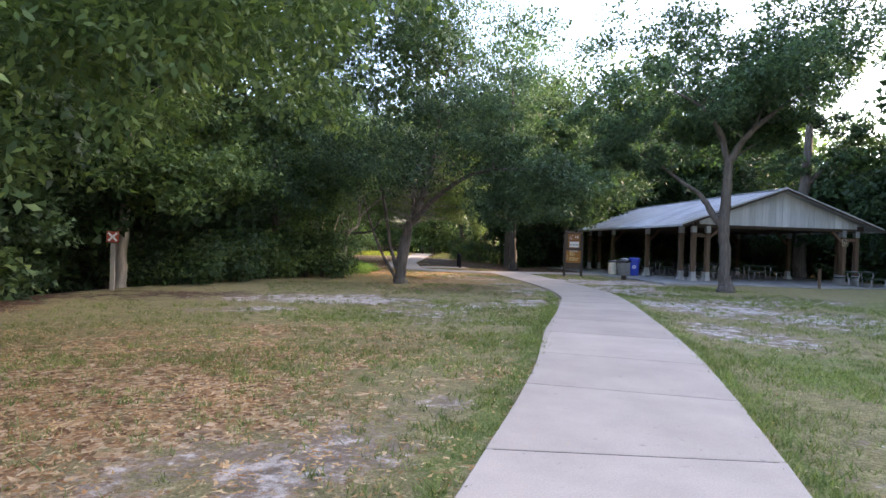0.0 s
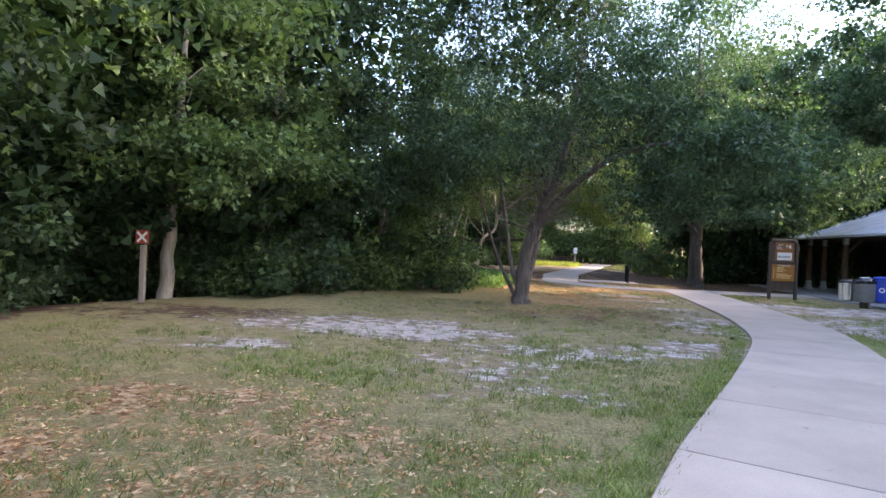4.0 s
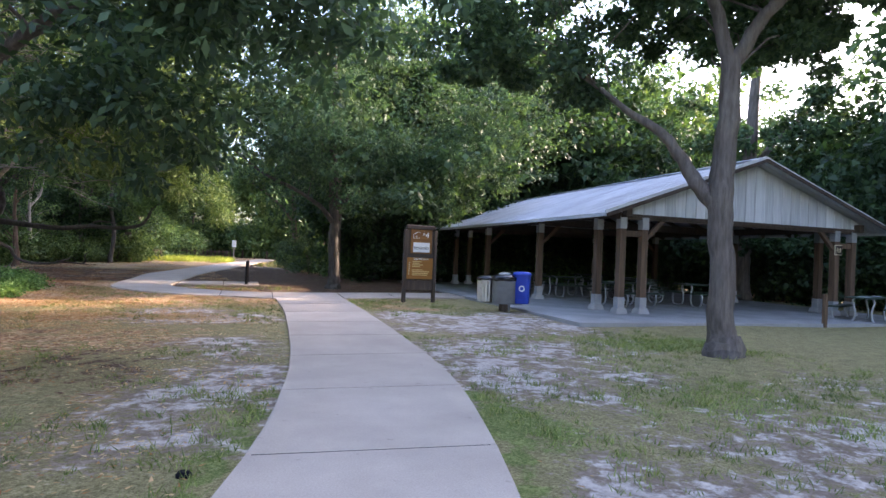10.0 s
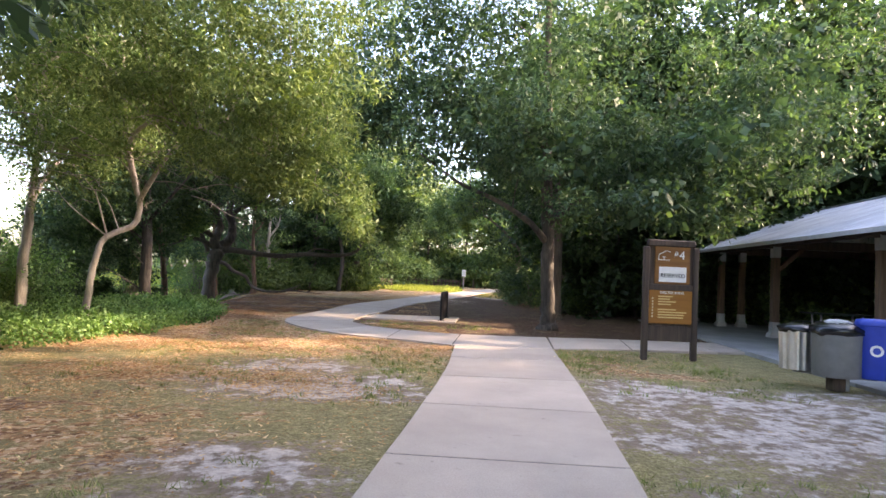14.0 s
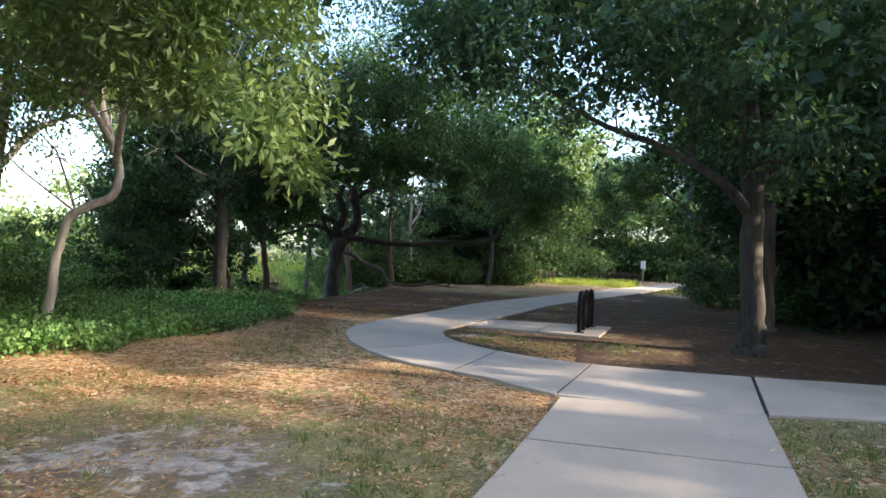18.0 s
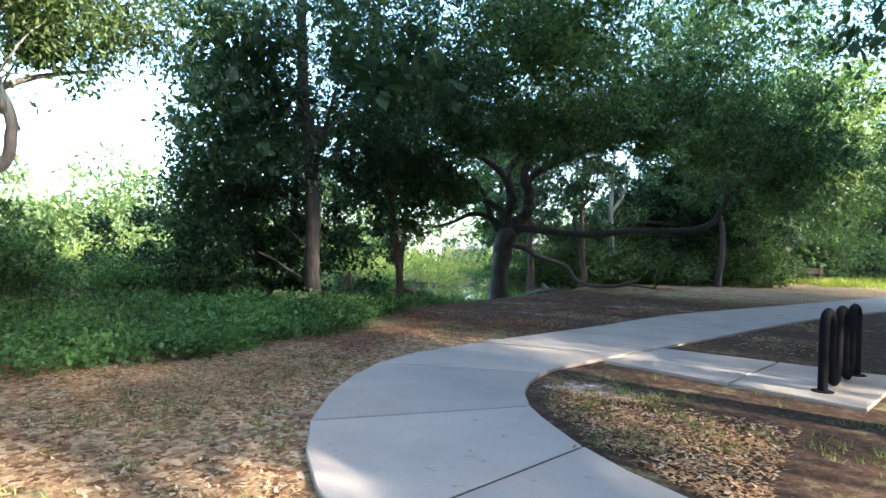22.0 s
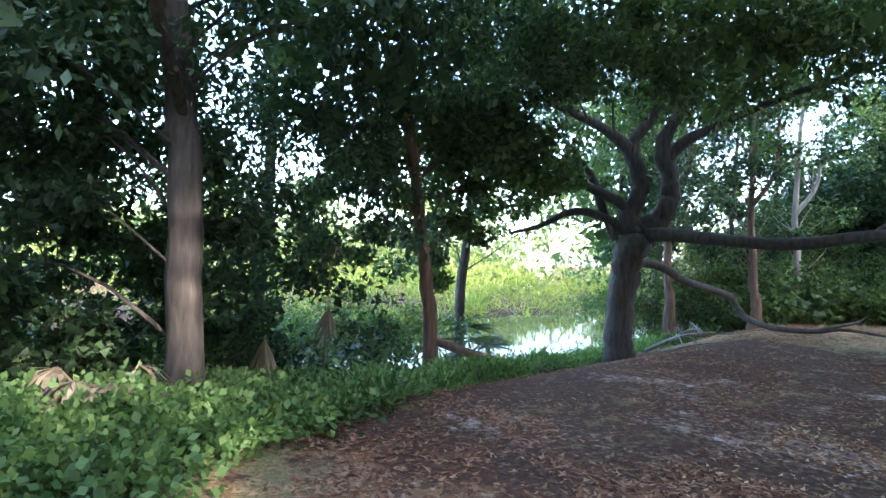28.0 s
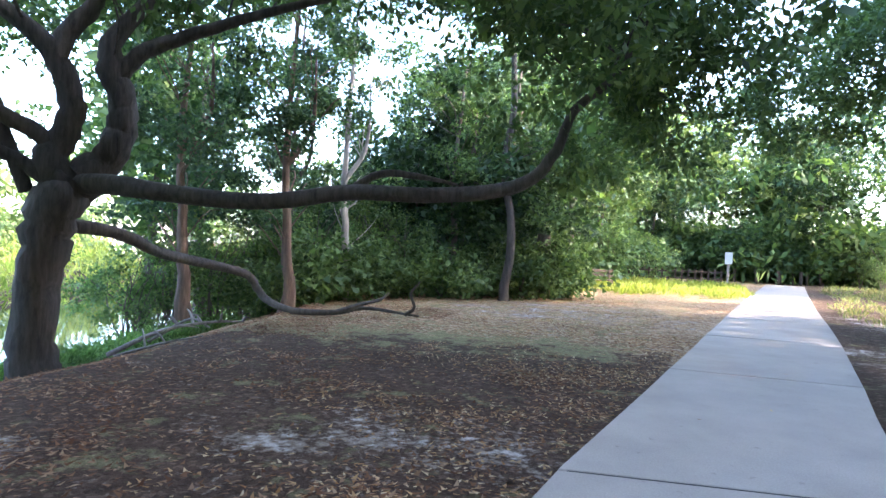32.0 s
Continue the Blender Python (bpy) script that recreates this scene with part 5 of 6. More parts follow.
# the far woods, a ragged belt all round but for the open water
cl = []
cw = []
r3 = np.random.default_rng(33)
for _ in range(720):
    a = r3.uniform(0, 2 * math.pi)
    d = r3.uniform(52, 74)
    x, y = 8 + d * math.sin(a), 28 + d * math.cos(a)
    if x > 6 or (x > -10 and y < 20):
        cl.append((x, y, r3.uniform(.3, 15), r3.uniform(1.4, 2.6)))
    else:
        cw.append((x, y, -1 + 9.5 * r3.random() ** 1.2, r3.uniform(1.4, 2.6)))
for _ in range(420):
    f = r3.random()
    cw.append((-42 - 10 * f + r3.uniform(-2, 2), r3.uniform(16, 84), -1.2 + 6.4 * f * r3.uniform(.6, 1), r3.uniform(1.0, 2.0)))
V, F = leaf_quads(cw, 110, 0.7, seed=35)
tagged(link_mesh("pond_woods", np_mesh("pond_woods", V, F), M["leaf_light"]), "sunlit yellow-green scrub beyond the pond", "woodland", kind="stuff")
V, F = leaf_quads(cl, 46, 0.8, seed=34)
tagged(link_mesh("far_woods", np_mesh("far_woods", V, F), M["leaf_oak"]), "far belt of green woodland round the park", "woodland", kind="stuff")

# bright reeds and scrub on the far bank
cl = []
r2 = np.random.default_rng(21)
for _ in range(520):
    y = r2.uniform(18, 95)
    x = -16.6 - r2.gamma(1.4, 5.5)
    cl.append((x, y, gz(x, y) + r2.uniform(.2, 1.0 + min(2.2, (-17 - x) * .08)), r2.uniform(.6, 1.3)))
V, F = leaf_quads(cl, 60, 0.5, slim=0.16, droop=-0.6, seed=22)
tagged(link_mesh("far_reeds", np_mesh("far_reeds", V, F), M["reed"]), "sunlit yellow-green reeds on the far bank", "reeds", kind="stuff")

# vine and fern ground cover at the wood's edge
cl = []
for _ in range(520):
    y = r2.uniform(19.5, 32.5)
    edge = np.interp(y, [19.5, 22, 24, 25, 26.6, 28.2, 29.6, 31, 32.5], [-.6, .3, 1.2, .9, 1.5, 1.0, 1.0, .1, -.6])
    x = edge - abs(r2.normal()) * 2.0
    cl.append((x, y, gz(x, y) + r2.uniform(.03, .22) + min(.25, (edge - x) * .12), r2.uniform(.22, .42)))
V, F = leaf_quads(cl, 110, 0.07, spread=(1.2, 1.2, .5), slim=0.72, droop=0.1, seed=23)
tagged(link_mesh("vine_cover", np_mesh("vine_cover", V, F), M["leaf_vine"]), "low green vines covering the ground at the wood's edge", "ground cover", kind="stuff")


# ---------------------------------------------------------------- picnic shelter
SH = Matrix.Translation((15.88, 18.53, 0)) @ Matrix.Rotation(radians(-9.0), 4, 'Z')
SW, SL, EAVE, RIDGE = 8.7, 17.0, 3.13, 4.68      # span between posts, length, roof height over the posts, ridge height
slab = thing("floor", SH, "grey concrete floor slab of the picnic shelter", "floor", kind="structure")
for i in range(4):
    for j in range(5):
        x0, x1 = -2.55 + i * 3.3, -2.55 + (i + 1) * 3.3
        y0, y1 = -2.2 + j * 3.6, -2.2 + (j + 1) * 3.6
        link_mesh("slab", slab_mesh([(x0, y0), (x0, y1), (x1, y1), (x1, y0)], top=0.07, thick=0.2), M["slab"], slab)
shelter = thing("picnic_shelter", SH @ Matrix.Translation((0, 0, .07)), "open timber picnic shelter with metal gable roof", "shelter")


def roof_z(u):
    return RIDGE - abs(u - SW / 2) * (RIDGE - EAVE) / (SW / 2) - .07


def cone_foot(u, v):
    """A footing that narrows towards the post."""
    bm = bmesh.new()
    bmesh.ops.create_cube(bm, size=1)
    for w in bm.verts:
        k = .185 if w.co.z < 0 else .15
        w.co = Vector((u + math.copysign(k, w.co.x), v + math.copysign(k, w.co.y), -.01 if w.co.z < 0 else .16))
    bmesh.ops.bevel(bm, geom=bm.edges[:], offset=.02, segments=2, affect='EDGES')
    return bm


def post(u, v, h=2.7, s=.2):
    p = part("post", box(u, v, .3 + (h - .3) / 2, s, s, h - .3, .008), M["timber"], shelter)
    f = part("footing", cone_foot(u, v), M["footing"], p)
    part("collar", box(u, v, .28, .225, .225, .36, .006), M["galv"], p, "galvanised steel post shoe")
    part("bracket", box(u, v, h - .16, .216, .216, .34, .004), M["galv"], p, "galvanised steel bracket")
    return p


for v in (0.0, 4.9, 9.8, 14.0, 16.6):
    for u in (0.0, SW):
        post(u, v)
for u, v in ((.72, 0), (0, 1.15), (SW - .72, 0), (SW, 1.15), (.72, 14), (SW - .72, 14)):
    post(u, v)
for u in (0, SW):
    part("eave_beam", box(u, SL / 2 - .2, 2.81, .18, SL + .3, .24, .008), M["timber_dark"], shelter)
for v in (0, 4.9, 9.8, 14.0):
    part("tie_beam", box(SW / 2, v, 2.77, SW + .3, .16, .26, .008), M["timber_dark"], shelter)
for u0, u1 in ((0, .72), (SW - .72, SW)):
    part("rail", box((u0 + u1) / 2, 0, 2.24, .56, .12, .16, .006), M["timber"], shelter)


def brace(a, b, s=.12):
    a, b = Vector(a), Vector(b)
    d = b - a
    bm = bmesh.new()
    box_bm(bm, 0, 0, 0, s, s, d.length, None, .006)
    bmesh.ops.transform(bm, matrix=Matrix.Translation((a + b) / 2) @ d.to_track_quat('Z', 'Y').to_matrix().to_4x4(), verts=bm.verts)
    return part("brace", bm, M["timber"], shelter)


brace((.80, 0, 2.12), (1.4, 0, 2.70))
brace((SW - .80, 0, 2.12), (SW - 1.4, 0, 2.70))
for v in (4.9, 9.8):
    for u, s in ((0, 1), (SW, -1)):
        brace((u + .1 * s, v, 2.02), (u + .8 * s, v, 2.70))
for v in np.arange(.6, SL, 1.2):
    for s in (0, 1):
        a = Vector((-.8 if s == 0 else SW + .8, v, roof_z(-.8) - .1))
        b = Vector((SW / 2, v, RIDGE - .17))
        d = b - a
        bm = bmesh.new()
        box_bm(bm, 0, 0, 0, .05, d.length, .14)
        bmesh.ops.transform(bm, matrix=Matrix.Translation((a + b) / 2) @ d.to_track_quat('Y', 'Z').to_matrix().to_4x4(), verts=bm.verts)
        part("rafter", bm, M["timber_dark"], shelter)


def roof_sheet(side, v0, v1):
    """One ribbed metal sheet from eave to ridge."""
    ue = -.95 if side < 0 else SW + .95
    n = 3
    prof = []
    w = (v1 - v0) / n
    for i in range(n):
        b = v0 + i * w
        prof += [(b, 0), (b + w * .8, 0), (b + w * .86, .028), (b + w * .94, .028)]
    prof.append((v1 + .01, 0))
    V, F = [], []
    for u in (ue, SW / 2):
        for lift in (.0, -.012):
            V += [(u, v, roof_z(u) + h + lift + (0.001 if side < 0 else 0)) for v, h in prof]
    k = len(prof)
    for i in range(k - 1):
        F.append((i, i + 1, 2 * k + i + 1, 2 * k + i))
        F.append((k + i, 3 * k + i, 3 * k + i + 1, k + i + 1))
        F.append((i, k + i, k + i + 1, i + 1))
    me = bpy.data.meshes.new("roof_sheet")
    me.from_pydata(V, [], F)
    me.update()
    return link_mesh("roof_sheet", me, M["roof"], shelter)


for side in (-1, 1):
    v = -.7
    while v < SL + .4:
        roof_sheet(side, v, v + .9)
        v += .9
part("ridge_cap", box(SW / 2, SL / 2 - .1, RIDGE - .045, .3, SL + 1.2, .03, .008), M["trim"], shelter)
for side in (-1, 1):
    ue = -.97 if side < 0 else SW + .97
    for v, nm in ((-.74, "barge_board"), (-.66, "barge_trim"), (SL + .62, "barge_board")):
        a, b = Vector((ue, v, roof_z(ue) - .02)), Vector((SW / 2, v, RIDGE - .09))
        d = b - a
        bm = bmesh.new()
        hh = .10 if nm == "barge_board" else .09
        box_bm(bm, 0, 0, 0, .035, d.length, hh)
        bmesh.ops.transform(bm, matrix=Matrix.Translation((a + b) / 2 + Vector((0, 0, -.03 if nm == "barge_board" else .06))) @ d.to_track_quat('Y', 'Z').to_matrix().to_4x4(), verts=bm.verts)
        part(nm, bm, M["timber_dark"] if nm == "barge_board" else M["trim"], shelter)
    part("eave_trim", box(ue, SL / 2 - .05, roof_z(ue) - .03, .03, SL + 1.3, .10), M["trim"], shelter)
for v in (-.13, 14.13):
    nb = 25
    for i in range(nb):
        u0, u1 = -.1 + (SW + .2) * i / nb, -.1 + (SW + .2) * (i + 1) / nb
        zb = 2.77
        za, zc = roof_z(u0) - .04, roof_z(u1) - .04
        bm = bmesh.new()
        pts = [(u0 + .004, zb), (u1 - .004, zb), (u1 - .004, zc), (u0 + .004, za)]
        fr = [bm.verts.new((u, v - .012, z)) for u, z in pts]
        bk = [bm.verts.new((u, v + .012, z)) for u, z in pts]
        bm.faces.new(fr)
        bm.faces.new(list(reversed(bk)))
        for a in range(4):
            bm.faces.new((fr[(a + 1) % 4], fr[a], bk[a], bk[(a + 1) % 4]))
        g = part("gable_board", bm, M["batten"], shelter)
        if i:
            hh = max(.1, min(za, zc) - zb)
            part("batten", box(u0, v - .026 * (1 if v < 1 else -1), zb + hh / 2, .035, .025, hh), M["batten"], g)
    part("fascia", box(SW / 2, v - .03 * (1 if v < 1 else -1), 2.75, SW + .3, .03, .07), M["timber_dark"], shelter)
plate = part("number_plate", box(SW - .72, -.13, 2.1, .32, .03, .32, .01), M["cream"], shelter, "brown square number plate with cream border")
part("panel", box(SW - .72, -.148, 2.1, .28, .012, .28, .004), M["timber_dark"], plate)
for q in ((-.06, .0, .10, .03), (-.06, .05, .06, .03), (.06, .0, .03, .12), (.04, .01, .07, .025), (-.03, -.06, .16, .02)):
    part("mark", box(SW - .72 + q[0], -.156, 2.1 + q[1], q[2], .006, q[3]), M["cream"], plate)


def picnic_table(m):
    t = thing("picnic_table", m, "picnic table with dark planks and bent steel tube frame", "table", "picnic tables under the shelter")
    for i in range(5):
        part("plank", box(0, -.3 + i * .15, .75, 1.85, .14, .045, .006), M["green_metal"], t)
    for s in (-1, 1):
        for k in range(2):
            part("bench_plank", box(0, s * (.62 + k * .15), .45, 1.85, .14, .045, .006), M["green_metal"], t)
        loop = [(.6 * s, -.78, .42), (.6 * s, -.8, .25), (.6 * s, -.7, .03), (.6 * s, -.3, .03), (.6 * s, -.2, .3), (.6 * s, -.25, .72), (.6 * s, .25, .72), (.6 * s, .2, .3), (.6 * s, .3, .03), (.6 * s, .7, .03), (.6 * s, .8, .25), (.6 * s, .78, .42)]
        link_mesh("frame", tubes_mesh("frame", [(smooth_line(loop, 36), [.03] * 36)], 6), M["galv"], t, smooth=True)
    return t


table = picnic_table(SH @ pose(2.0, 2.6, .07, 0, 0, 8))
for u, v, a in ((5.4, 2.9, -4), (2.1, 6.6, 3), (5.6, 6.9, 90), (2.2, 10.6, 0), (5.7, 10.8, 5), (4.0, 4.8, 84)):
    copy_thing(table, SH @ pose(u, v, .07, 0, 0, a))
copy_thing(table, pose(23.4, 16.0, 0, 0, 0, 12))

# ---------------------------------------------------------------- shelter notice board
board = thing("notice_board", Matrix.Translation((11.68, 22.8, 0)), "dark timber notice board with brown panels and shelter rules", "sign")
for s in (-1, 1):
    part("post", box(.505 * s, 0, 1.12, .12, .11, 2.26, .022), M["timber_dark"], board)
bm = box(0, 0, 2.32, .98, .105, .14, .022)
part("cap", bm, M["timber_dark"], board)
part("rail", box(0, 0, 1.44, .9, .09, .12, .008), M["timber_dark"], board)
part("skirt", box(0, .01, .52, .9, .05, .30, .008), M["timber_dark"], board)
part("back_panel", box(0, .03, 1.5, .9, .03, 1.7), M["timber_dark"], board)
p1 = part("upper_panel", box(.02, -.02, 1.90, .72, .03, .78, .006), M["sign_brown"], board, "brown panel with shelter number")
p2 = part("lower_panel", box(0, -.02, 1.05, .88, .03, .66, .006), M["sign_rules"], board, "orange-brown rules panel")
pl = part("reserved_plate", box(.02, -.045, 1.70, .56, .012, .30, .004), M["white"], board, "white plate reading reserved")
FACE = Matrix.Rotation(radians(90), 4, 'X')


def words(txt, x, y, z, size, mat, parent, name="lettering"):
    me = text_mesh(txt, size)
    me.transform(Matrix.Translation((x, y, z)) @ FACE)
    return link_mesh(name, me, mat, parent)


words("#", .09, -.04, 2.12, .13, M["white"], p1)
words("4", .21, -.04, 2.08, .24, M["white"], p1)
words("RESERVED", .02, -.056, 1.675, .112, M["ink"], pl)
words("SHELTER RULES", .02, -.04, 1.335, .072, M["white"], p2)
tr = [[(-.27, -.042, 1.99), (-.27, -.042, 2.09), (-.12, -.042, 2.17), (-.03, -.042, 2.15)], [(-.28, -.042, 1.985), (-.05, -.042, 1.985)], [(-.2, -.042, 2.045), (-.13, -.042, 2.045)], [(-.165, -.042, 2.045), (-.165, -.042, 1.99)]]
link_mesh("shelter_symbol", tubes_mesh("shelter_symbol", [(a, [.007] * len(a)) for a in tr], 5), M["white"], p1)
rn = random.Random(4)
for i in range(9):
    w = rn.uniform(.2, .62)
    if i == 4:
        continue
    part("text_bar", box(-.26 + w / 2, -.038, 1.26 - i * .052, w, .006, .026), M["tan"], p2)
for i in range(7):
    part("bullet", box(-.37, -.038, 1.22 - i * .06, .03, .006, .03), M["cream"], p2)

# ---------------------------------------------------------------- litter bins on their post


def lathe(profile, seg=28):
    bm = bmesh.new()
    rings = []
    for r, z in profile:
        rings.append([bm.verts.new((r * math.cos(2 * math.pi * k / seg), r * math.sin(2 * math.pi * k / seg), z)) for k in range(seg)])
    for a, b in zip(rings, rings[1:]):
        for k in range(seg):
            bm.faces.new((a[k], a[(k + 1) % seg], b[(k + 1) % seg], b[k]))
    bm.faces.new(list(reversed(rings[0])))
    bm.faces.new(rings[-1])
    return bm


def crumple(r, z, seed, amp=.05, seg=26):
    rn_ = random.Random(seed)
    bm = bmesh.new()
    bmesh.ops.create_icosphere(bm, subdivisions=3, radius=1)
    for v in bm.verts:
        k = 1 + amp * 4 * noise.noise(v.co * 3.2 + Vector((seed, 0, 0)))
        v.co = Vector((v.co.x * r * k, v.co.y * r * k, z + v.co.z * r * .36 * k))
    return bm


can = thing("litter_can", Matrix.Translation((13.0, 19.95, 0)), "grey metal litter can with black bag on a post", "litter bin")
part("can_post", box(0, .02, .16, .2, .2, .34, .02), M["timber_dark"], can)
part("body", lathe([(.31, .22), (.33, .235), (.345, .84), (.355, .86), (.355, .88), (.33, .88), (.32, .5)]), M["can_grey"], can, smooth=True)
part("bag", crumple(.385, .91, 3), M["bag"], can, "black plastic bag folded over the rim", True)
part("wrap", crumple(.18, 1.02, 9, .09), M["bag_clear"], can, "pale crumpled plastic", True)
zc = thing("metal_can", Matrix.Translation((12.72, 20.5, 0)), "ribbed galvanised metal can with black bag", "litter bin")
prof = [(.2, .22)]
bm = bmesh.new()
seg = 48
ra, rb = [], []
for k in range(seg):
    a = 2 * math.pi * k / seg
    r = .235 + .012 * (1 if k % 4 < 2 else -1)
    ra.append(bm.verts.new((r * .94 * math.cos(a), r * .94 * math.sin(a), .24)))
    rb.append(bm.verts.new((r * math.cos(a), r * math.sin(a), .86)))
for k in range(seg):
    bm.faces.new((ra[k], ra[(k + 1) % seg], rb[(k + 1) % seg], rb[k]))
bm.faces.new(list(reversed(ra)))
part("body", bm, M["zinc"], zc)
part("bag", crumple(.27, .88, 5), M["bag"], zc, "black bag rim", True)
part("arm", box(.13, -.24, .215, .05, .62, .04, .006, Matrix.Rotation(radians(27), 3, 'Z')), M["steel"], zc, "dull steel arm")
part("foot", box(.235, -.44, .1, .05, .05, .22, .006), M["steel"], zc, "dull steel foot")
bb = thing("recycling_bin", Matrix.Translation((13.42, 19.72, 0)) @ Matrix.Rotation(radians(-35), 4, 'Z'), "tall blue plastic recycling bin with white emblem", "recycling bin")
part("arm", box(-.17, .05, .215, .4, .05, .04, .006), M["steel"], bb, "dull steel arm")
part("foot", box(-.33, .05, .1, .05, .05, .22, .006), M["steel"], bb, "dull steel foot")


def rounded_rings(rings, seg=36, power=3.4):
    """A skin through rounded-square rings (half width, z)."""
    bm = bmesh.new()
    rows = []
    for h, z in rings:
        row = []
        for k in range(seg):
            a = 2 * math.pi * k / seg
            c, d = math.cos(a), math.sin(a)
            r = h / (abs(c) ** power + abs(d) ** power) ** (1 / power)
            row.append(bm.verts.new((r * c, r * d, z)))
        rows.append(row)
    for a, b in zip(rows, rows[1:]):
        for k in range(seg):
            bm.faces.new((a[k], a[(k + 1) % seg], b[(k + 1) % seg], b[k]))
    bm.faces.new(list(reversed(rows[0])))
    bm.faces.new(rows[-1])
    return bm


part("body", rounded_rings([(.205, .235), (.22, .26), (.232, .66), (.245, 1.0), (.25, 1.02)]), M["blue"], bb, smooth=True)
part("lid", rounded_rings([(.258, 1.012), (.264, 1.03), (.26, 1.07), (.235, 1.105), (.17, 1.12)]), M["blue"], bb, smooth=True)
em = part("emblem", lathe([(.085, 0), (.085, .004)], 20), M["white"], bb, "round white emblem")
em.matrix_basis = pose(-.0, -.231, .66, 92, 0, 0)
em2 = part("emblem_ring", lathe([(.05, 0), (.05, .006)], 20), M["blue"], em)

# ---------------------------------------------------------------- bicycle rack: one wave of thick black tube
rack = thing("bicycle_rack", Matrix.Translation((7.64, 30.22, 0.03)), "black wave bicycle rack bolted to a concrete pad", "bicycle rack")
line = []
dirv = Vector((.30, 1.62, 0)).normalized()
hw, top_z = .145, .735
for i in range(6):
    b = dirv * (hw * 2 * i)
    if i % 2 == 0:
        line += [b + Vector((0, 0, z)) for z in ((0.0 if i == 0 else .22), .5, top_z - .02)]
        line += [b + dirv * (hw - hw * math.cos(a)) + Vector((0, 0, top_z + math.sin(a) * .13)) for a in np.linspace(.5, 2.64, 5)]
    else:
        line += [b + Vector((0, 0, z)) for z in (top_z - .02, .5, (0.0 if i == 5 else .22))]
        if i < 5:
            line += [b + dirv * (hw - hw * math.cos(a)) + Vector((0, 0, .22 - math.sin(a) * .17)) for a in np.linspace(.5, 2.64, 5)]
link_mesh("tube", tubes_mesh("tube", [(line, [.05] * len(line))], 12), M["black"], rack, smooth=True)
for f in (0, 5):
    q = part("foot_plate", lathe([(.11, 0), (.11, .012), (.1, .016)], 18), M["black"], rack)
    q.location = dirv * (hw * 2 * f)

# ---------------------------------------------------------------- posts and markers
bol = thing("wooden_post", Matrix.Translation((20.46, 15.6, 0)), "short brown timber post with a square top", "post")
part("shaft", box(0, 0, .42, .11, .11, .9, .015), M["timber"], bol)
mk = thing("trail_marker", Matrix.Translation((-7.9, 11.6, gz(-7.9, 11.6))), "timber trail post with red and white marker", "sign")
part("shaft", box(0, 0, .6, .11, .11, 1.3, .01), M["timber_grey"], mk)
pq = part("marker_plate", box(0, -.07, 1.42, .30, .02, .30, .004), M["red"], mk, "red plate with white cross")
for a in (45, -45):
    bm = box(0, 0, 0, .30, .006, .05)
    bmesh.ops.transform(bm, matrix=Matrix.Translation((0, -.085 - (.004 if a > 0 else 0), 1.42)) @ Matrix.Rotation(radians(a), 4, 'Y'), verts=bm.verts)
    part("stripe", bm, M["white"], pq)
ws = thing("path_sign", Matrix.Translation((13.1, 76.0, 0)), "small white sign on a timber post beside the path", "sign")
part("shaft", box(0, 0, .7, .14, .1, 1.5, .01), M["timber_grey"], ws)
part("plate", box(0, -.07, 1.75, .45, .03, .75, .01), M["white"], ws)
for i, bx in enumerate((15.2, 16.6, 18.0, 19.4)):
    b = thing("bollard", Matrix.Translation((bx, 84 - i * .4, 0)), "dark timber bollard at the path's end", "bollard", "bollards at the path's end")
    part("shaft", box(0, 0, .5, .2, .2, 1.05, .03), M["timber_dark"], b)

# ---------------------------------------------------------------- grass, fallen leaves and small things


def near_walk(x, y, pairs, reach):
    """Which points lie within reach of a walk's middle line."""
    C = np.array([((a[0] + b[0]) / 2, (a[1] + b[1]) / 2) for a, b in pairs])
    best = np.full(len(x), 1e9)
    for (ax, ay), (bx, by) in zip(C, C[1:]):
        dx, dy = bx - ax, by - ay
        f = np.clip(((x - ax) * dx + (y - ay) * dy) / (dx * dx + dy * dy), 0, 1)
        best = np.minimum(best, np.hypot(x - ax - f * dx, y - ay - f * dy))
    return best < reach


def off_pavement(x, y):
    bad = near_walk(x, y, MAIN, 1.02) | near_walk(x, y, BEND, 1.12) | near_walk(x, y, BRANCH, 1.1)
    c, s = math.cos(radians(9)), math.sin(radians(9))
    u, v = (x - 16.1) * c - (y - 18.5) * s, (x - 16.1) * s + (y - 18.5) * c
    return ~(bad | ((u > -2.6) & (u < 10.8) & (v > -2.3) & (v < 16)))


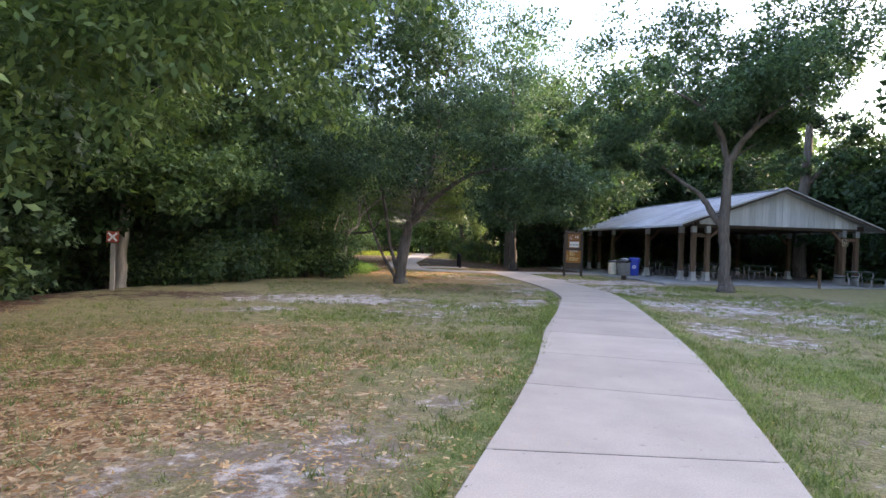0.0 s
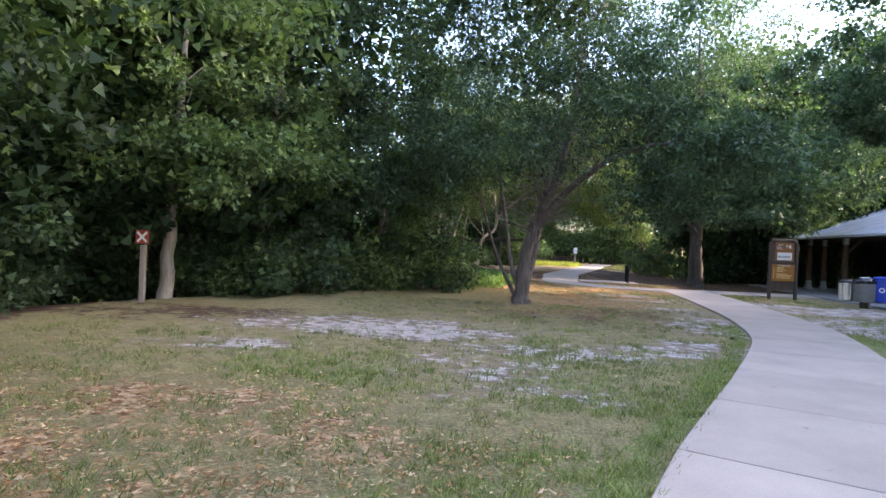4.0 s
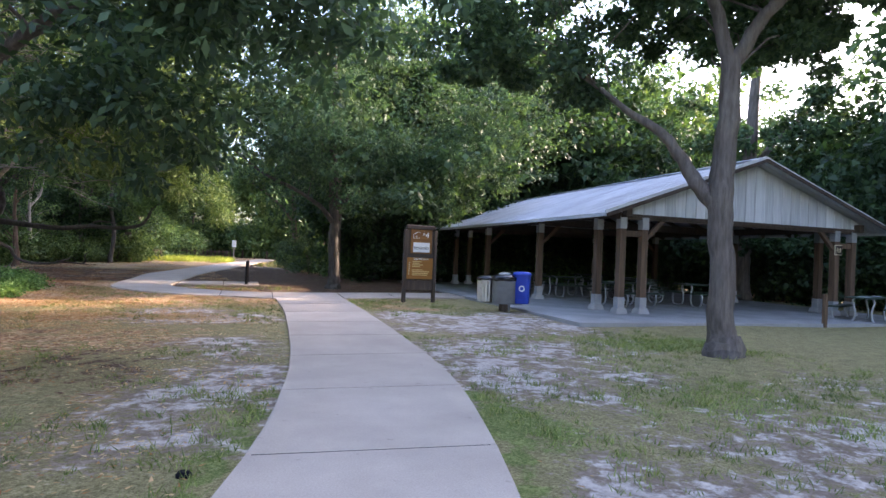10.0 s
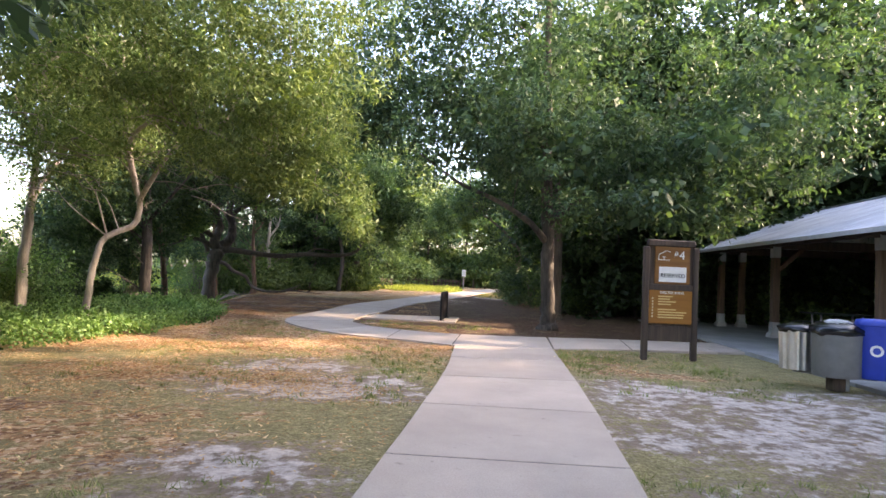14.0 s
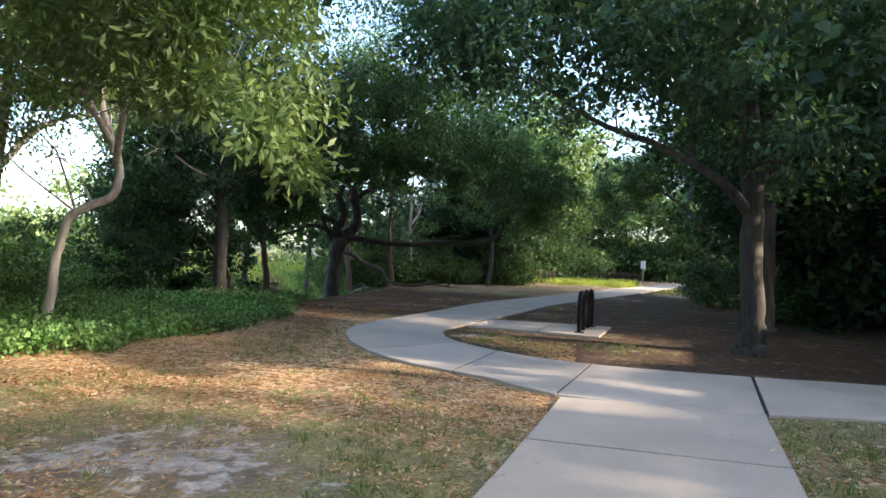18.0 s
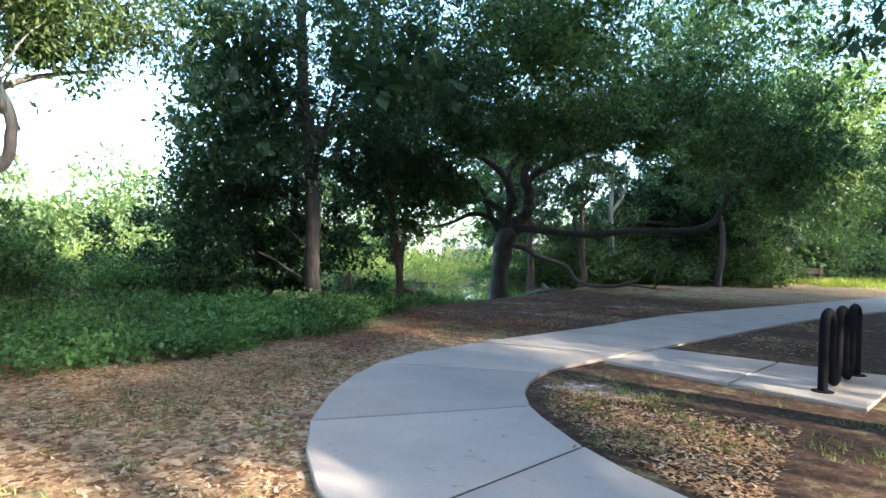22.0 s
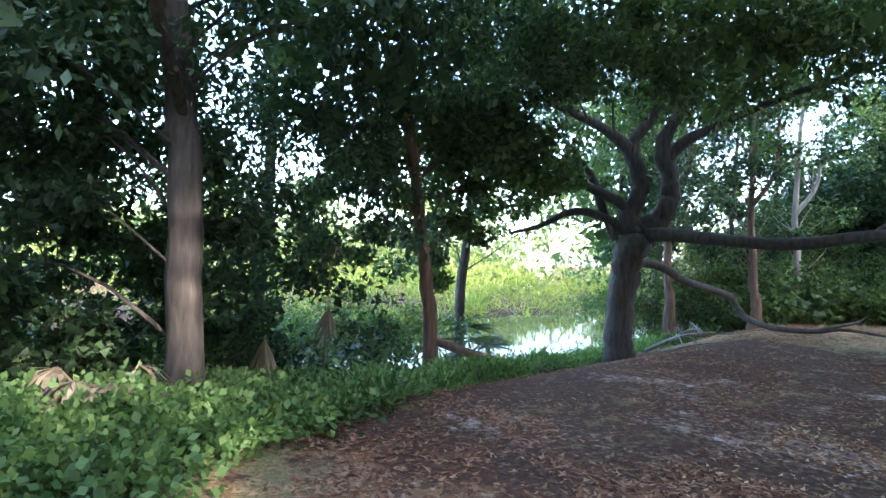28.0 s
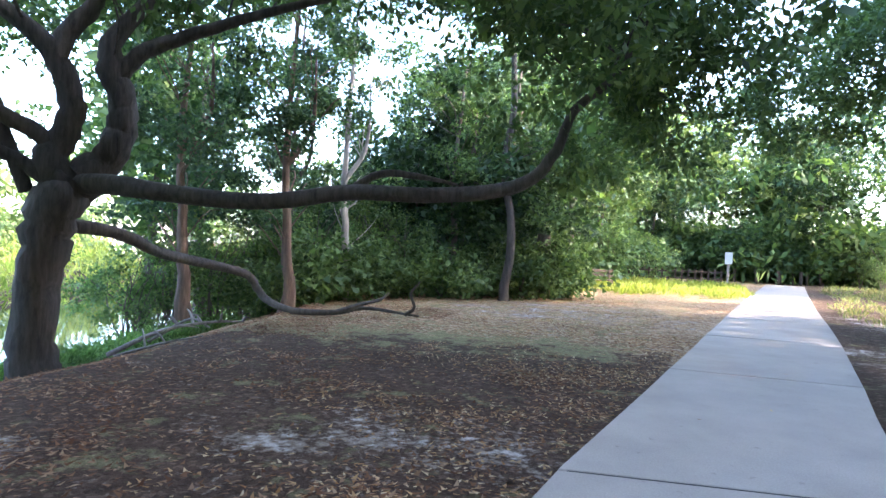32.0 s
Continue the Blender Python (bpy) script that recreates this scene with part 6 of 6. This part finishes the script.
def fallen(n, boxes, size, seed):
    r = np.random.default_rng(seed)
    P = np.concatenate([np.stack([r.uniform(x0, x1, int(n * w)), r.uniform(y0, y1, int(n * w))], 1) for x0, x1, y0, y1, w in boxes])
    keep = off_pavement(P[:, 0], P[:, 1]) | (r.random(len(P)) < .004)
    drift = np.array([noise.noise(Vector((q[0] * .6, q[1] * .6, 8.0))) + .6 * noise.noise(Vector((q[0] * 1.9, q[1] * 1.9, 2.0))) for q in P])
    P = P[keep & (r.random(len(P)) < np.clip(.3 + .9 * drift, .05, 1) * np.clip(cover(P[:, 0], P[:, 1])[:, 2:].max(1) * 1.5, .03, 1))]
    n = len(P)
    z = ground_z(P[:, 0], P[:, 1]) + .004
    z = np.where(off_pavement(P[:, 0], P[:, 1]), z, .034)
    a = r.uniform(0, 6.28, n)
    L = size * (.6 + .8 * r.random(n))
    ax = np.stack([np.cos(a), np.sin(a), r.uniform(-.1, .35, n)], 1)
    bx = np.stack([-np.sin(a), np.cos(a), r.uniform(-.3, .3, n)], 1)
    o = np.column_stack([P, z])
    L = L[:, None]
    V = np.stack([o + bx * L * .2, o + ax * L, o - bx * L * .24 + ax * L * .15], 1)
    V[:, :, 2] = np.maximum(V[:, :, 2], o[:, None, 2])
    return V.reshape(-1, 3), np.arange(3 * n).reshape(n, 3)


V, F = fallen(420000, [(-9, 3, -5, 8, .34), (-3, 7, 8, 20, .16), (0, 7.6, 18, 28.5, .40), (8.6, 13, 19.5, 24, .07), (8, 13, 9, 19, .03), (2, 7.5, 33, 52, .12)], .05, 61)
tagged(link_mesh("fallen_leaves", np_mesh("fallen_leaves", V, F), M["litter"]), "dry tan and orange fallen leaves scattered on the ground", "fallen leaves", kind="stuff")
V, F = fallen(150000, [(-1.5, 2.6, 27.5, 34, .28), (-3, 5, 30, 42, .34), (-2.5, 1.5, 43, 49, .14), (-2.5, 6.5, 40, 56, .24)], .062, 66)
tagged(link_mesh("damp_leaves", np_mesh("damp_leaves", V, F), M["litter_damp"]), "reddish-brown damp leaves on the bank", "fallen leaves", kind="stuff")


def blades(n, boxes, h, seed, lush):
    """Tufts of grass: the lush ones where the turf is green, the straw ones elsewhere off the sand."""
    r = np.random.default_rng(seed)
    P = []
    for x0, x1, y0, y1, w in boxes:
        k = int(n * w / 12)
        c = np.stack([r.uniform(x0, x1, k), r.uniform(y0, y1, k)], 1)
        cv = cover(c[:, 0], c[:, 1])
        wob = np.array([noise.noise(Vector((p[0] * .9, p[1] * .9, 3.0))) for p in c])
        chance = np.clip(cv[:, 1] * 1.3 + wob * .5, .04, 1) if lush else np.clip(.42 + wob * .7 - cv[:, 0] * .35 - cv[:, 3] * .5, .03, 1)
        c = c[r.random(k) < chance]
        P.append(np.repeat(c, 12, axis=0) + r.normal(size=(len(c) * 12, 2)) * .045)
    P = np.concatenate(P)
    P = P[off_pavement(P[:, 0], P[:, 1])]
    n = len(P)
    o = np.column_stack([P, ground_z(P[:, 0], P[:, 1]) - .012])
    a = r.uniform(0, 6.28, n)
    H = (h * (.4 + r.random(n)))[:, None]
    side = np.stack([np.cos(a), np.sin(a), np.zeros(n)], 1) * .0055
    tip = o + np.stack([r.normal(size=n) * .6, r.normal(size=n) * .6, np.ones(n)], 1) * H
    V = np.stack([o - side, o + side, tip], 1).reshape(-1, 3)
    return V, np.arange(3 * n).reshape(n, 3)


LAWN = [(-8, 3, -5, 9, .40), (-4, 5.5, 9, 16, .14), (-1, 13, -5, 9, .28), (7, 14, 9, 16, .1), (2, 7.4, 18, 28, .06), (5, 9, 26.6, 30, .03), (8.6, 12.5, 19, 23.7, .04)]
V, F = blades(190000, LAWN, .06, 62, False)
tagged(link_mesh("grass", np_mesh("grass", V, F), M["grass"]), "thin tufts of straw-coloured grass", "grass", kind="stuff")
V, F = blades(260000, LAWN, .065, 63, True)
tagged(link_mesh("green_grass", np_mesh("green_grass", V, F), M["grass_green"]), "short green grass along the path's edge", "grass", kind="stuff")

# weeds along the water's edge
cl = []
for _ in range(520):
    y = r2.uniform(29.6, 47)
    x = float(np.interp(y, [29.6, 32.5, 36, 40, 43, 47], [.3, -.6, -1.7, -3.4, -3.9, -3.6])) - abs(r2.normal()) * 1.2
    cl.append((x, y, gz(x, y) + r2.uniform(.02, .22), r2.uniform(.2, .36)))
V, F = leaf_quads(cl, 70, 0.14, spread=(1.2, 1.2, .7), slim=0.2, droop=-0.6, seed=41, tri=True)
tagged(link_mesh("bank_weeds", np_mesh("bank_weeds", V, F), M["leaf_vine"]), "rank green weeds along the pond's bank", "weeds", kind="stuff")


# small bush with turning leaves at the wood's edge
turning = thing("shrub", Matrix.Translation((-2.5, 23.6, gz(-2.5, 23.6))), "small bush with orange turning leaves among vines", "shrub")
V, F = leaf_quads(blob_clusters([(0, 0, .75, .42, .42, .32, 12, .18), (.1, .1, .4, .4, .4, .3, 8, .2)], 61), 46, .075, seed=61, tri=True, slim=.6)
tagged(link_mesh("foliage", np_mesh("foliage", V, F), M["leaf_orange"], turning), kind="stuff")
rn = random.Random(61)
for _ in range(6):
    line = smooth_line([(0, 0, -.1), (rn.uniform(-.15, .15), rn.uniform(-.15, .15), .4), (rn.uniform(-.35, .35), rn.uniform(-.35, .35), .9)], 6)
    link_mesh("stem", tubes_mesh("stem", [(line, np.linspace(.012, .004, 6))], 5), M["bark"], turning)

# palmettos: fans of narrow blades on stalks
def palmetto(x, y, fans, mat, label, h=1.0, droop=0.2, seed=1):
    rn_ = random.Random(seed)
    o = Vector((x, y, gz(x, y)))
    p = thing("palmetto", Matrix.Translation(o), label, "palm", "palmettos on the bank")
    for k in range(fans):
        a = 6.283 * k / fans + rn_.uniform(-.4, .4)
        tip = Vector((math.cos(a) * .55 * h, math.sin(a) * .55 * h, h * rn_.uniform(.55, 1.0)))
        st = link_mesh("stalk", tubes_mesh("stalk", [(smooth_line([(0, 0, 0), tip * .5 + Vector((0, 0, .12 * h)), tip], 6), [.012] * 6)], 5), mat, p)
        V, F = [], []
        out = Vector((math.cos(a), math.sin(a), .1)).normalized()
        side = out.cross(Vector((0, 0, 1))).normalized()
        for j in range(18):
            b = radians(-105 + 210 * j / 17)
            d = (out * math.cos(b) + side * math.sin(b) + Vector((0, 0, rn_.uniform(-.1, .35) - droop))).normalized()
            L = .48 * h * rn_.uniform(.8, 1.1)
            w = d.cross(Vector((0, 0, 1))).normalized() * .024
            i0 = len(V)
            V += [tip, tip + d * L * .5 + w, tip + d * L - Vector((0, 0, droop * .25)), tip + d * L * .5 - w]
            F.append((i0, i0 + 1, i0 + 2, i0 + 3))
        me = bpy.data.meshes.new("fan")
        me.from_pydata([tuple(v) for v in V], [], F)
        me.update()
        link_mesh("fan", me, mat, p)
    return p


palmetto(-4.86, 37.7, 9, M["palm"], "green fan palmetto beside the water", 1.5, .15, 1)
palmetto(-3.9, 34.2, 6, M["palm"], "green fan palmetto under the trees", 1.0, .2, 2)
palmetto(-1.75, 30.75, 8, M["palm_dry"], "drooping pale palmetto at the wood's edge", .72, .45, 3)


def hanging_frond(x, y, z, length, spread, label, seed):
    """A dead fan folded down from the end of its stalk."""
    rn_ = random.Random(seed)
    f = thing("dead_frond", Matrix.Translation((x, y, gz(x, y))), label, "palm frond", "dead palmetto fronds")
    tip = Vector((0, 0, z - gz(x, y)))
    link_mesh("stalk", tubes_mesh("stalk", [(smooth_line([(-.6, .3, -.05), (-.35, .2, tip.z * .9), tip], 8), [.013] * 8)], 5), M["palm_dry"], f)
    V, F = [], []
    for j in range(22):
        a = rn_.uniform(0, 6.283)
        d = Vector((math.cos(a) * spread * rn_.random(), math.sin(a) * spread * rn_.random(), -1)).normalized()
        L = length * rn_.uniform(.7, 1.1)
        w = Vector((-d.y + .3, d.x + .3, 0)).normalized() * .024
        i0 = len(V)
        V += [tip, tip + d * L * .5 + w, tip + d * L, tip + d * L * .5 - w]
        F.append((i0, i0 + 1, i0 + 2, i0 + 3))
    me = bpy.data.meshes.new("fan")
    me.from_pydata([tuple(v) for v in V], [], F)
    me.update()
    link_mesh("fan", me, M["palm_dry"], f)


hanging_frond(-3.15, 32.85, .42, .7, .5, "tan dead palmetto frond hanging folded", 1)
hanging_frond(-3.5, 34.0, .75, .6, .8, "pale dead palmetto frond hanging open", 2)
hanging_frond(-3.3, 33.9, 1.75, .5, 1.2, "brown dead frond caught in the branches", 3)
palmetto(-4.9, 38.2, 6, M["palm"], "dark palmetto at the pond bank", 1.1, .2, 5)

# palm stump with a skirt of dead fronds
stump = thing("palm_stump", Matrix.Translation((2.85, 55.6, 0)), "dark palm trunk with a skirt of brown dead fronds", "palm")
link_mesh("trunk", tubes_mesh("trunk", [(smooth_line([(0, 0, -.1), (.05, 0, 1.2), (.1, 0, 2.2)], 12), np.linspace(.34, .24, 12))], 10, .08), M["bark_dark"], stump, smooth=True)
rn = random.Random(8)
for k in range(26):
    a = rn.uniform(0, 6.28)
    z0 = rn.uniform(1.0, 1.7)
    d = Vector((math.cos(a), math.sin(a), 0))
    w = Vector((-d.y, d.x, 0)) * rn.uniform(.05, .1)
    L = rn.uniform(.6, 1.1)
    pts = [d * .22 + Vector((0, 0, z0)), d * .48 + Vector((0, 0, z0 - L * .4)) + w, d * rn.uniform(.35, .6) + Vector((0, 0, max(.05, z0 - L))), d * .44 + Vector((0, 0, z0 - L * .4)) - w]
    me = bpy.data.meshes.new("dead_frond")
    me.from_pydata([tuple(q) for q in pts], [], [(0, 1, 2, 3)])
    me.update()
    link_mesh("dead_frond", me, M["palm_dry"], stump)


def fallen_branch(pts, r, mat, label, forks=2, seed=1):
    o = Vector((pts[0][0], pts[0][1], gz(pts[0][0], pts[0][1])))
    b = thing("fallen_branch", Matrix.Translation(o), label, "branch")
    line = smooth_line([Vector((x, y, gz(x, y) + z)) - o for x, y, z in pts], 10)
    link_mesh("stick", tubes_mesh("stick", [(line, np.linspace(r, r * .4, 10))], 6, .1), mat, b, smooth=True)
    rn_ = random.Random(seed)
    for k in range(forks):
        s_ = line[3 + 2 * k]
        e = s_ + Vector((rn_.uniform(-.5, .5), rn_.uniform(-.5, .5), rn_.uniform(.02, .3)))
        link_mesh("fork", tubes_mesh("fork", [(smooth_line([s_, (s_ + e) / 2 + Vector((0, 0, .06)), e], 6), np.linspace(r * .6, r * .2, 6))], 5), mat, b)
    return b


fallen_branch([(-2.6, 42.3, .02), (-2.0, 42.6, .05), (-1.3, 42.7, .03)], .035, M["bark_pale"], "pale fallen stick beside the oak's roots", 2, 1)
fallen_branch([(-3.4, 43.0, .05), (-2.9, 43.7, .25), (-2.5, 44.5, .2), (-2.2, 45.2, .05)], .05, M["bark_grey"], "grey driftwood tangle by the bank", 4, 2)
fallen_branch([(-3.6, 44.2, .1), (-3.0, 44.6, .35), (-2.4, 44.4, .1)], .04, M["bark_grey"], "grey dead branch by the bank", 3, 3)
fallen_branch([(.3, 29.2, .01), (.9, 29.9, .02), (1.2, 30.6, .01)], .012, M["bark"], "thin twig among fallen leaves", 1, 6)
for k, (x, y) in enumerate([(-1.9, 19.6), (-1.4, 20.1), (-2.4, 20.3), (-.9, 20.9)]):
    b = thing("sapling", Matrix.Translation((x, y, gz(x, y))), "bare pale sapling stem at the wood's edge", "sapling", "bare saplings at the wood's edge")
    rn = random.Random(k)
    link_mesh("stem", tubes_mesh("stem", [(smooth_line([(0, 0, -.1), (rn.uniform(-.1, .2), 0, 1.0), (rn.uniform(-.4, .2), .1, 2.0), (rn.uniform(-.2, .6), .1, 3.0)], 10), np.linspace(.05, .02, 10))], 7, .06), M["bark_pale"], b, smooth=True)

# dark cap in the grass beside the path
cap = thing("valve_cap", Matrix.Translation((4.27, 10.24, -.012)), "black plastic valve cap in the grass", "valve cap")
part("rim", lathe([(.05, -.02), (.05, .018), (.042, .026)], 20), M["black"], cap)
part("lid", lathe([(.038, .024), (.038, .034), (.028, .038)], 20), M["black"], cap)

# posts closing the far end of the path
for x in (18.35, 19.25, 20.15, 21.05):
    b = thing("bollard", Matrix.Translation((x, 84.0, gz(x, 84.0))), "short dark timber bollard at the path's far end", "bollard", "bollards closing the far path")
    part("post", box(0, 0, .42, .16, .16, 1.0, .02), M["timber_dark"], b)
    part("cap", box(0, 0, .94, .19, .19, .05, .012), M["timber_dark"], b)

# rail fence and a bench beyond the bend
fence = thing("rail_fence", Matrix.Translation((4.0, 74.0, 0)), "low dark picket fence beyond the bright grass", "fence")
for k in range(22):
    part("picket", box(k * .42, k * .12, .5, .1, .06, 1.0), M["timber_dark"], fence)
for z in (.35, .8):
    bm = box(0, 0, 0, 9.4, .06, .1)
    bmesh.ops.transform(bm, matrix=Matrix.Translation((4.4, 1.31, z)) @ Matrix.Rotation(math.atan2(.12, .42), 4, 'Z'), verts=bm.verts)
    part("rail", bm, M["timber_dark"], fence)
cl = [(r2.uniform(3, 12), r2.uniform(60, 73), .05, .3) for _ in range(300)]
cl = [c for c in cl if c[0] < 7.2 + (c[1] - 50) * .31]
V, F = leaf_quads(cl, 50, 0.3, spread=(1.3, 1.3, .6), slim=0.12, droop=-1.0, seed=44)
tagged(link_mesh("bright_grass", np_mesh("bright_grass", V, F), M["reed"]), "bright yellow-green grass beside the far path", "grass", kind="stuff")
cl = [(r2.uniform(9, 24), r2.uniform(50, 80), .03, .3) for _ in range(420)]
cl = [c for c in cl if c[0] > 10.4 + (c[1] - 50) * .31]
V, F = leaf_quads(cl, 40, 0.2, spread=(1.4, 1.4, .4), slim=0.12, droop=-1.0, seed=45, tri=True)
tagged(link_mesh("lawn_grass", np_mesh("lawn_grass", V, F), M["grass"]), "thin sunlit grass on the far side of the path", "grass", kind="stuff")
bench = thing("bench", pose(4.9, 62.5, 0, 0, 0, 14), "dark timber bench beside the bright grass", "bench")
for k in range(3):
    part("seat_plank", box(0, -.16 + k * .16, .45, 1.5, .14, .05, .008), M["timber_dark"], bench)
for k in range(2):
    part("back_plank", box(0, .27, .68 + k * .18, 1.5, .05, .14, .008), M["timber_dark"], bench)
for sx in (-.6, .6):
    part("leg", box(sx, -.14, .21, .09, .09, .44, .006), M["timber_dark"], bench)
    part("leg", box(sx, .27, .45, .09, .09, .92, .006), M["timber_dark"], bench)
house = thing("house", Matrix.Translation((-58, 104, -1.2)) @ Matrix.Rotation(radians(35), 4, 'Z'), "pale house across the pond, half hidden by trees", "house")
part("wall", box(0, 0, 1.6, 9, 6, 3.2, .02), M["house"], house)
bm = bmesh.new()
v = [bm.verts.new(c) for c in ((-4.8, -3.4, 3.2), (4.8, -3.4, 3.2), (4.8, 3.4, 3.2), (-4.8, 3.4, 3.2), (-4.8, 0, 5.0), (4.8, 0, 5.0))]
for f in ((0, 1, 5, 4), (2, 3, 4, 5), (0, 4, 3), (1, 2, 5), (3, 2, 1, 0)):
    bm.faces.new([v[i] for i in f])
part("roof", bm, M["timber_grey"], house)
for k in range(3):
    w = part("window", box(-3 + 3 * k, -3.02, 1.8, 1.2, .08, 1.3), M["white"], house)
    part("pane", box(-3 + 3 * k, -3.07, 1.8, 1.0, .03, 1.1), M["dark_glass"], w)
